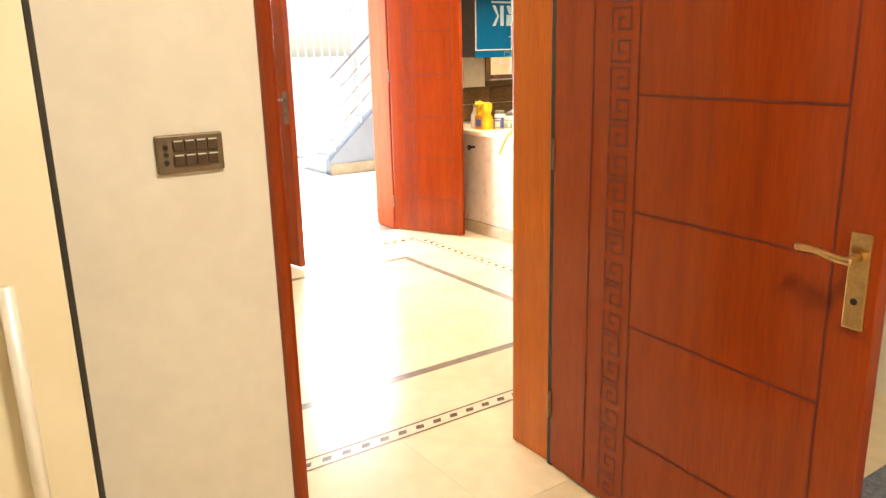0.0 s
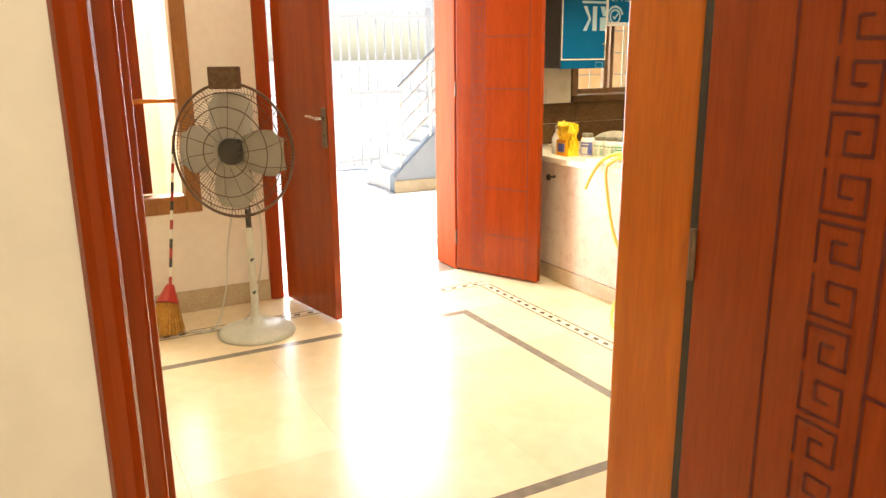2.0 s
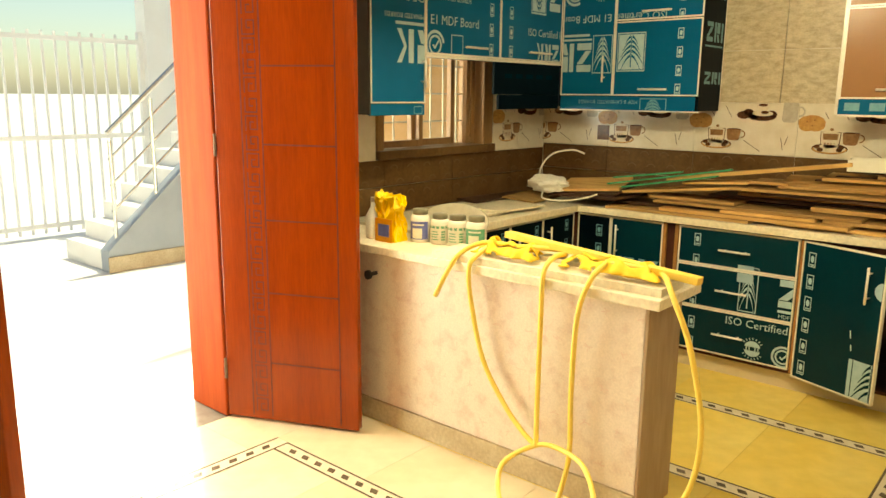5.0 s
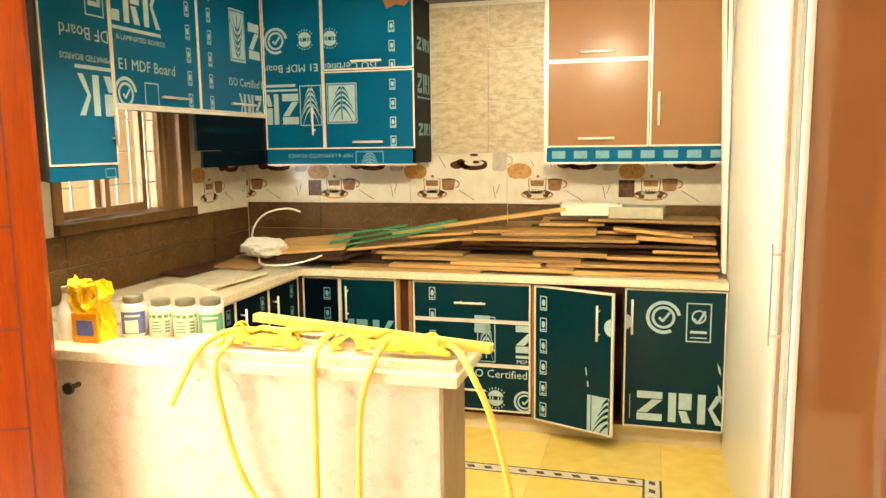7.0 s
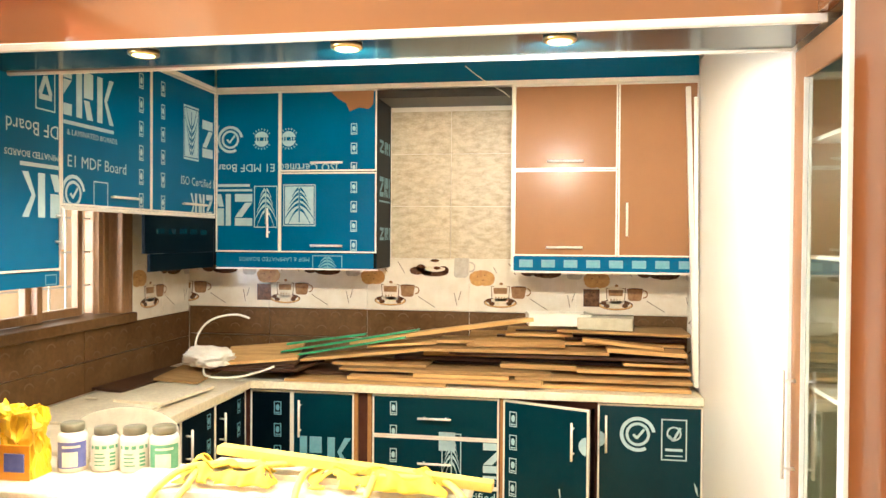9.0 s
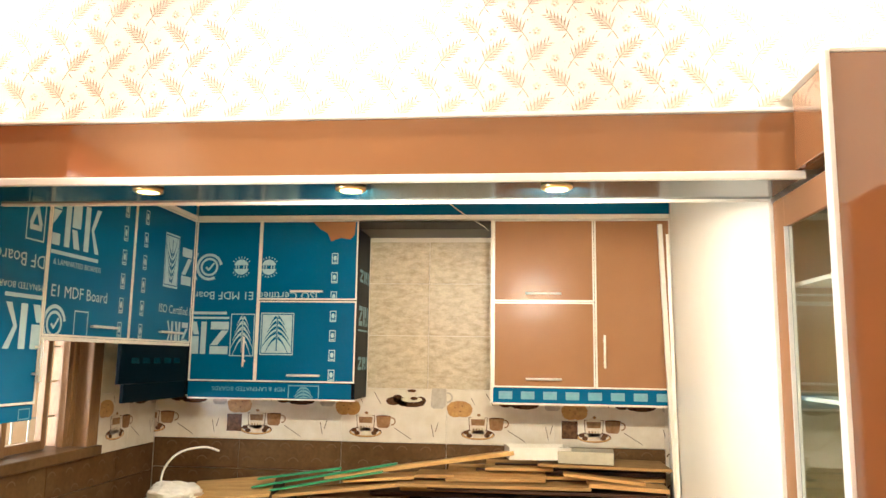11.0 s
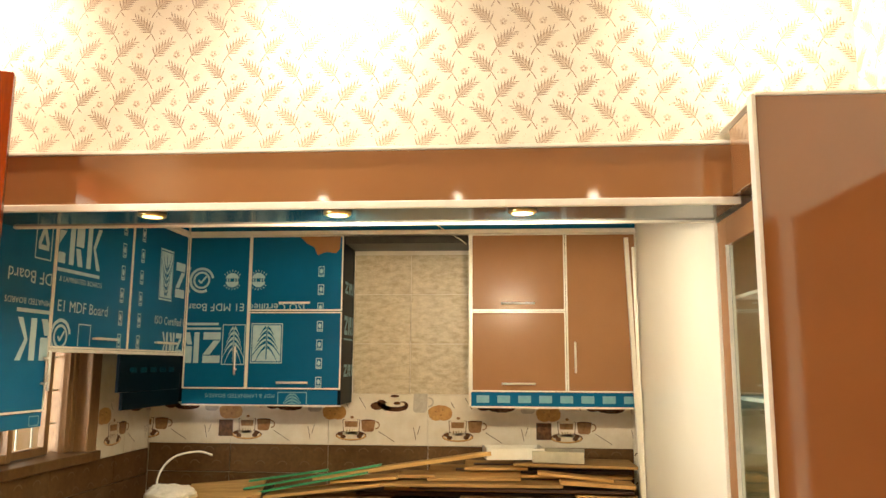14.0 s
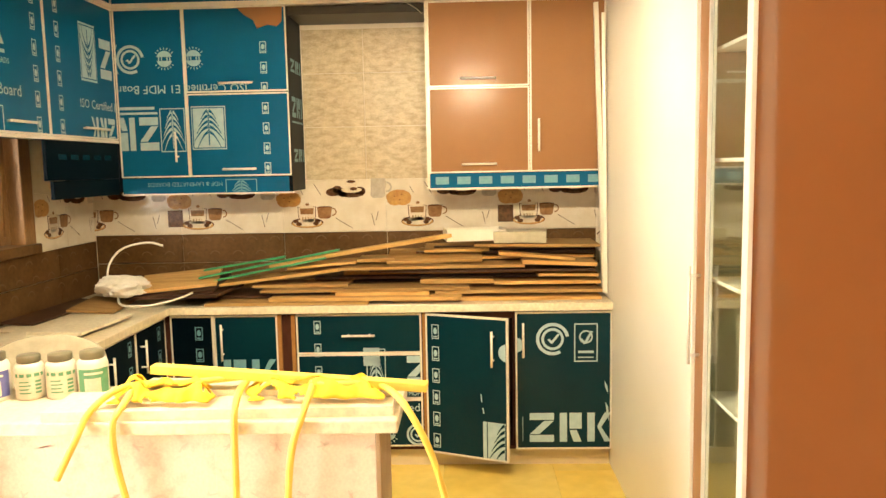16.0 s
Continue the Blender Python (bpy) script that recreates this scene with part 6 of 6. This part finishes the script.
bm = block(-0.065, 0.065, 0.248, 0.335, 0.0, 0.05, 0.005, m)
part("maker_plate", bm, M_FANMETAL, fan, "dark blank badge on top")
bm = bmesh.new()
tube(bm, [(1.74, 5.16, 0.95), (1.64, 5.14, 0.55), (1.60, 5.13, 0.25), (1.53, 5.17, 0.03), (1.42, 5.22, 0.012), (1.35, 5.30, 0.010)], 0.0045, 6)
part("cord", bm, M_FANPOLE, fan, "", True)
bm = bmesh.new()
tube(bm, [(1.79, 5.14, 0.95), (1.83, 5.14, 0.60), (1.80, 5.14, 0.30), (1.72, 5.18, 0.06), (1.58, 5.20, 0.012), (1.42, 5.24, 0.011)], 0.0045, 6)
part("cord", bm, M_FANPOLE, fan, "", True)

broom = thing("broom", (1.30, 5.36, 0), "straw broom with banded stick and red collar on the wall", "broom")
A, B = Vector((1.335, 5.36, 0.262)), Vector((1.47, 5.60, 1.10))
for k in range(16):
    bm = bmesh.new()
    rod(bm, A + (B - A) * (k / 16), A + (B - A) * ((k + 1) / 16), 0.0095, 8)
    part("stick_band", bm, (M_BLACK, M_LABEL_WHITE)[k % 2] if k % 3 else M_RED, broom)
bm = bmesh.new()
rod(bm, (1.305, 5.315, 0.175), (1.337, 5.364, 0.27), 0.066, 14, 0.022)
part("collar", bm, M_RED, broom, "red plastic collar")
bm = bmesh.new()
q = random.Random(3)
for k in range(220):
    a = q.uniform(0, 6.28)
    r0, r1 = 0.055 * math.sqrt(q.random()), 0.115 * math.sqrt(q.random())
    rod(bm, (1.305 + r0 * math.cos(a), 5.315 + r0 * 0.6 * math.sin(a), 0.19), (1.265 + r1 * math.cos(a) * 1.05, 5.265 + r1 * 0.55 * math.sin(a), 0.004 + q.random() * 0.03), 0.0035, 3)
part("bristles", bm, M_STRAW, broom, "splayed straw")

sw = thing("light_switch", (0.605, WY0, 1.29), "dark bronze switch plate with two rows of rockers", "switch")
plate = part("plate", block(0.531, 0.682, WY0 - 0.012, WY0 - 0.001, 1.252, 1.338, 0.004), M_SWITCH, sw)
for r in range(2):
    for k in range(4):
        x = 0.568 + 0.0255 * k
        z = 1.268 + 0.032 * r
        part("rocker", block(x, x + 0.023, WY0 - 0.0175, WY0 - 0.0125, z, z + 0.026, 0.002), M_SWITCH_DARK, sw)
        part("rocker_edge", block(x + 0.002, x + 0.021, WY0 - 0.0188, WY0 - 0.0172, z + 0.0225, z + 0.0252), M_LABEL_WHITE, sw)
for z in (1.278, 1.295, 1.312):
    bm = bmesh.new()
    rod(bm, (0.552, WY0 - 0.0115, z), (0.552, WY0 - 0.0165, z), 0.0055, 8)
    part("button", bm, M_BLACK, sw)

ward = thing("wardrobe", (0.0, 1.55, 0), "cream laminate wardrobe with long steel handles", "wardrobe")
part("body", block(-1.3, 0.260, 1.30, 1.775, 0.0, 2.5, 0.003), M_WARDROBE, ward)
part("door", block(-0.5, 0.258, 1.278, 1.298, 0.04, 2.46, 0.003), M_WARDROBE, ward)
part("door", block(-1.298, -0.504, 1.278, 1.298, 0.04, 2.46, 0.003), M_WARDROBE, ward)
bar_handle(ward, (0.178, 1.278, 0.72), (0.178, 1.278, 1.20), (0, -0.04, 0), 0.011)
part("dark_gap", block(0.2615, 0.270, 1.30, 1.795, 0.0, 2.5), M_BLACK, ward, "dark joint between wardrobe and wall")
rug = solid("dark_mat", block(2.05, 3.3, -0.6, 1.2, 0.001, 0.012, 0.003), M_RUG, "dark speckled mat on the bedroom floor", "rug")

# ---- floor pieces ----
tiles = thing("floor", (2.0, 4.0, 0), "polished cream marble floor with grey and patterned inlay bands", "floor", kind="structure")
G0, G1 = 2.915, 4.81      # grey band rectangle in y
GX = 2.995
slab_cache = {}


def slab(x0, x1, y0, y1, mat, name="tile", z=0.0, g=0.0006, th=0.012):
    key = (round(x1 - x0, 4), round(y1 - y0, 4), mat.name, th)
    if key not in slab_cache:
        w, d = (x1 - x0) / 2 - g, (y1 - y0) / 2 - g
        bm = block(-w, w, -d, d, -th, 0.0)
        me = bpy.data.meshes.new(name)
        bm.to_mesh(me)
        bm.free()
        me.materials.append(mat)
        slab_cache[key] = me
    ob = new(name, slab_cache[key])
    ob.parent = tiles
    ob.location = Vector(((x0 + x1) / 2, (y0 + y1) / 2, z)) - ORIGIN[tiles]
    return ob


def field(x0, x1, y0, y1, w=0.61, mat=M_MARBLE):
    nx, ny = max(1, round((x1 - x0) / w)), max(1, round((y1 - y0) / w))
    for i in range(nx):
        for j in range(ny):
            slab(x0 + (x1 - x0) * i / nx, x0 + (x1 - x0) * (i + 1) / nx, y0 + (y1 - y0) * j / ny, y0 + (y1 - y0) * (j + 1) / ny, mat)


BW = 0.085                 # patterned band
BY0, BY1, BX = 2.435, 5.285, 3.410
GW = 0.055
WX = -2.6
field(-3.2, 3.42, -2.6, WY0 + 0.02)
field(-3.2, 3.84, WY0 + 0.02, BY0)
field(WX, BX - BW, BY0 + BW, G0)
slab(WX, GX, G0, G0 + GW, M_GREY, "inlay_band")
field(WX, GX - GW, G0 + GW, G1 - GW)
slab(WX, GX, G1 - GW, G1, M_GREY, "inlay_band")
slab(GX - GW, GX, G0 + GW, G1 - GW, M_GREY, "inlay_band")
field(GX, BX - BW, G0, G1)
field(WX, BX - BW, G1, BY1 - BW)
field(-3.2, WX, BY0, NY)
field(WX, 3.84, BY1, NY)
field(BX, 3.84, BY0, BY1)
slab(WX, BX, BY0, BY0 + BW, M_BORDER, "border_band")
slab(WX, BX, BY1 - BW, BY1, M_BORDER, "border_band")
slab(BX - BW, BX, BY0 + BW, BY1 - BW, M_BORDER, "border_band")
# kitchen
KX0, KX1, KY0, KY1 = 4.30, 5.150, 3.035, 4.75
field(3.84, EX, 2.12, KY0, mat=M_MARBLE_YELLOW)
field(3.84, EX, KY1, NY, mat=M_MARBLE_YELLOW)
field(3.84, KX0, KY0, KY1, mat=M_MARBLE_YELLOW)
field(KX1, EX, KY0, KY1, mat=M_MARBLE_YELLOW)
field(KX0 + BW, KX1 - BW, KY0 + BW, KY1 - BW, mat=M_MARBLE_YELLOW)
slab(KX0, KX1, KY0, KY0 + BW, M_BORDER, "border_band")
slab(KX0, KX1, KY1 - BW, KY1, M_BORDER, "border_band")
slab(KX0, KX0 + BW, KY0 + BW, KY1 - BW, M_BORDER, "border_band")
slab(KX1 - BW, KX1, KY0 + BW, KY1 - BW, M_BORDER, "border_band")
inlay = Sheet((0, 0, 0), (1, 0, 0), (0, 1, 0), 0.0012)


def band(x0, x1, y0, y1):
    along = x1 - x0 > y1 - y0
    e = 0.010
    if along:
        inlay.rect(x0, x1, y0, y0 + e), inlay.rect(x0, x1, y1 - e, y1)
        x, y = x0 + 0.05, (y0 + y1) / 2
        while x < x1 - 0.03:
            inlay.poly([(x - 0.026, y - 0.012), (x + 0.010, y - 0.016), (x + 0.026, y + 0.012), (x - 0.010, y + 0.016)])
            x += 0.085
    else:
        inlay.rect(x0, x0 + e, y0, y1), inlay.rect(x1 - e, x1, y0, y1)
        x, y = (x0 + x1) / 2, y0 + 0.05
        while y < y1 - 0.03:
            inlay.poly([(x - 0.012, y - 0.026), (x - 0.016, y + 0.010), (x + 0.012, y + 0.026), (x + 0.016, y - 0.010)])
            y += 0.085


for b in ((WX, BX, BY0, BY0 + BW), (WX, BX, BY1 - BW, BY1), (BX - BW, BX, BY0 + BW, BY1 - BW), (KX0, KX1, KY0, KY0 + BW), (KX0, KX1, KY1 - BW, KY1), (KX0, KX0 + BW, KY0 + BW, KY1 - BW), (KX1 - BW, KX1, KY0 + BW, KY1 - BW)):
    band(*b)
inlay.done("dark_inlay", M_DARKSTONE, tiles, "dark leaf-shaped inlay and border lines")
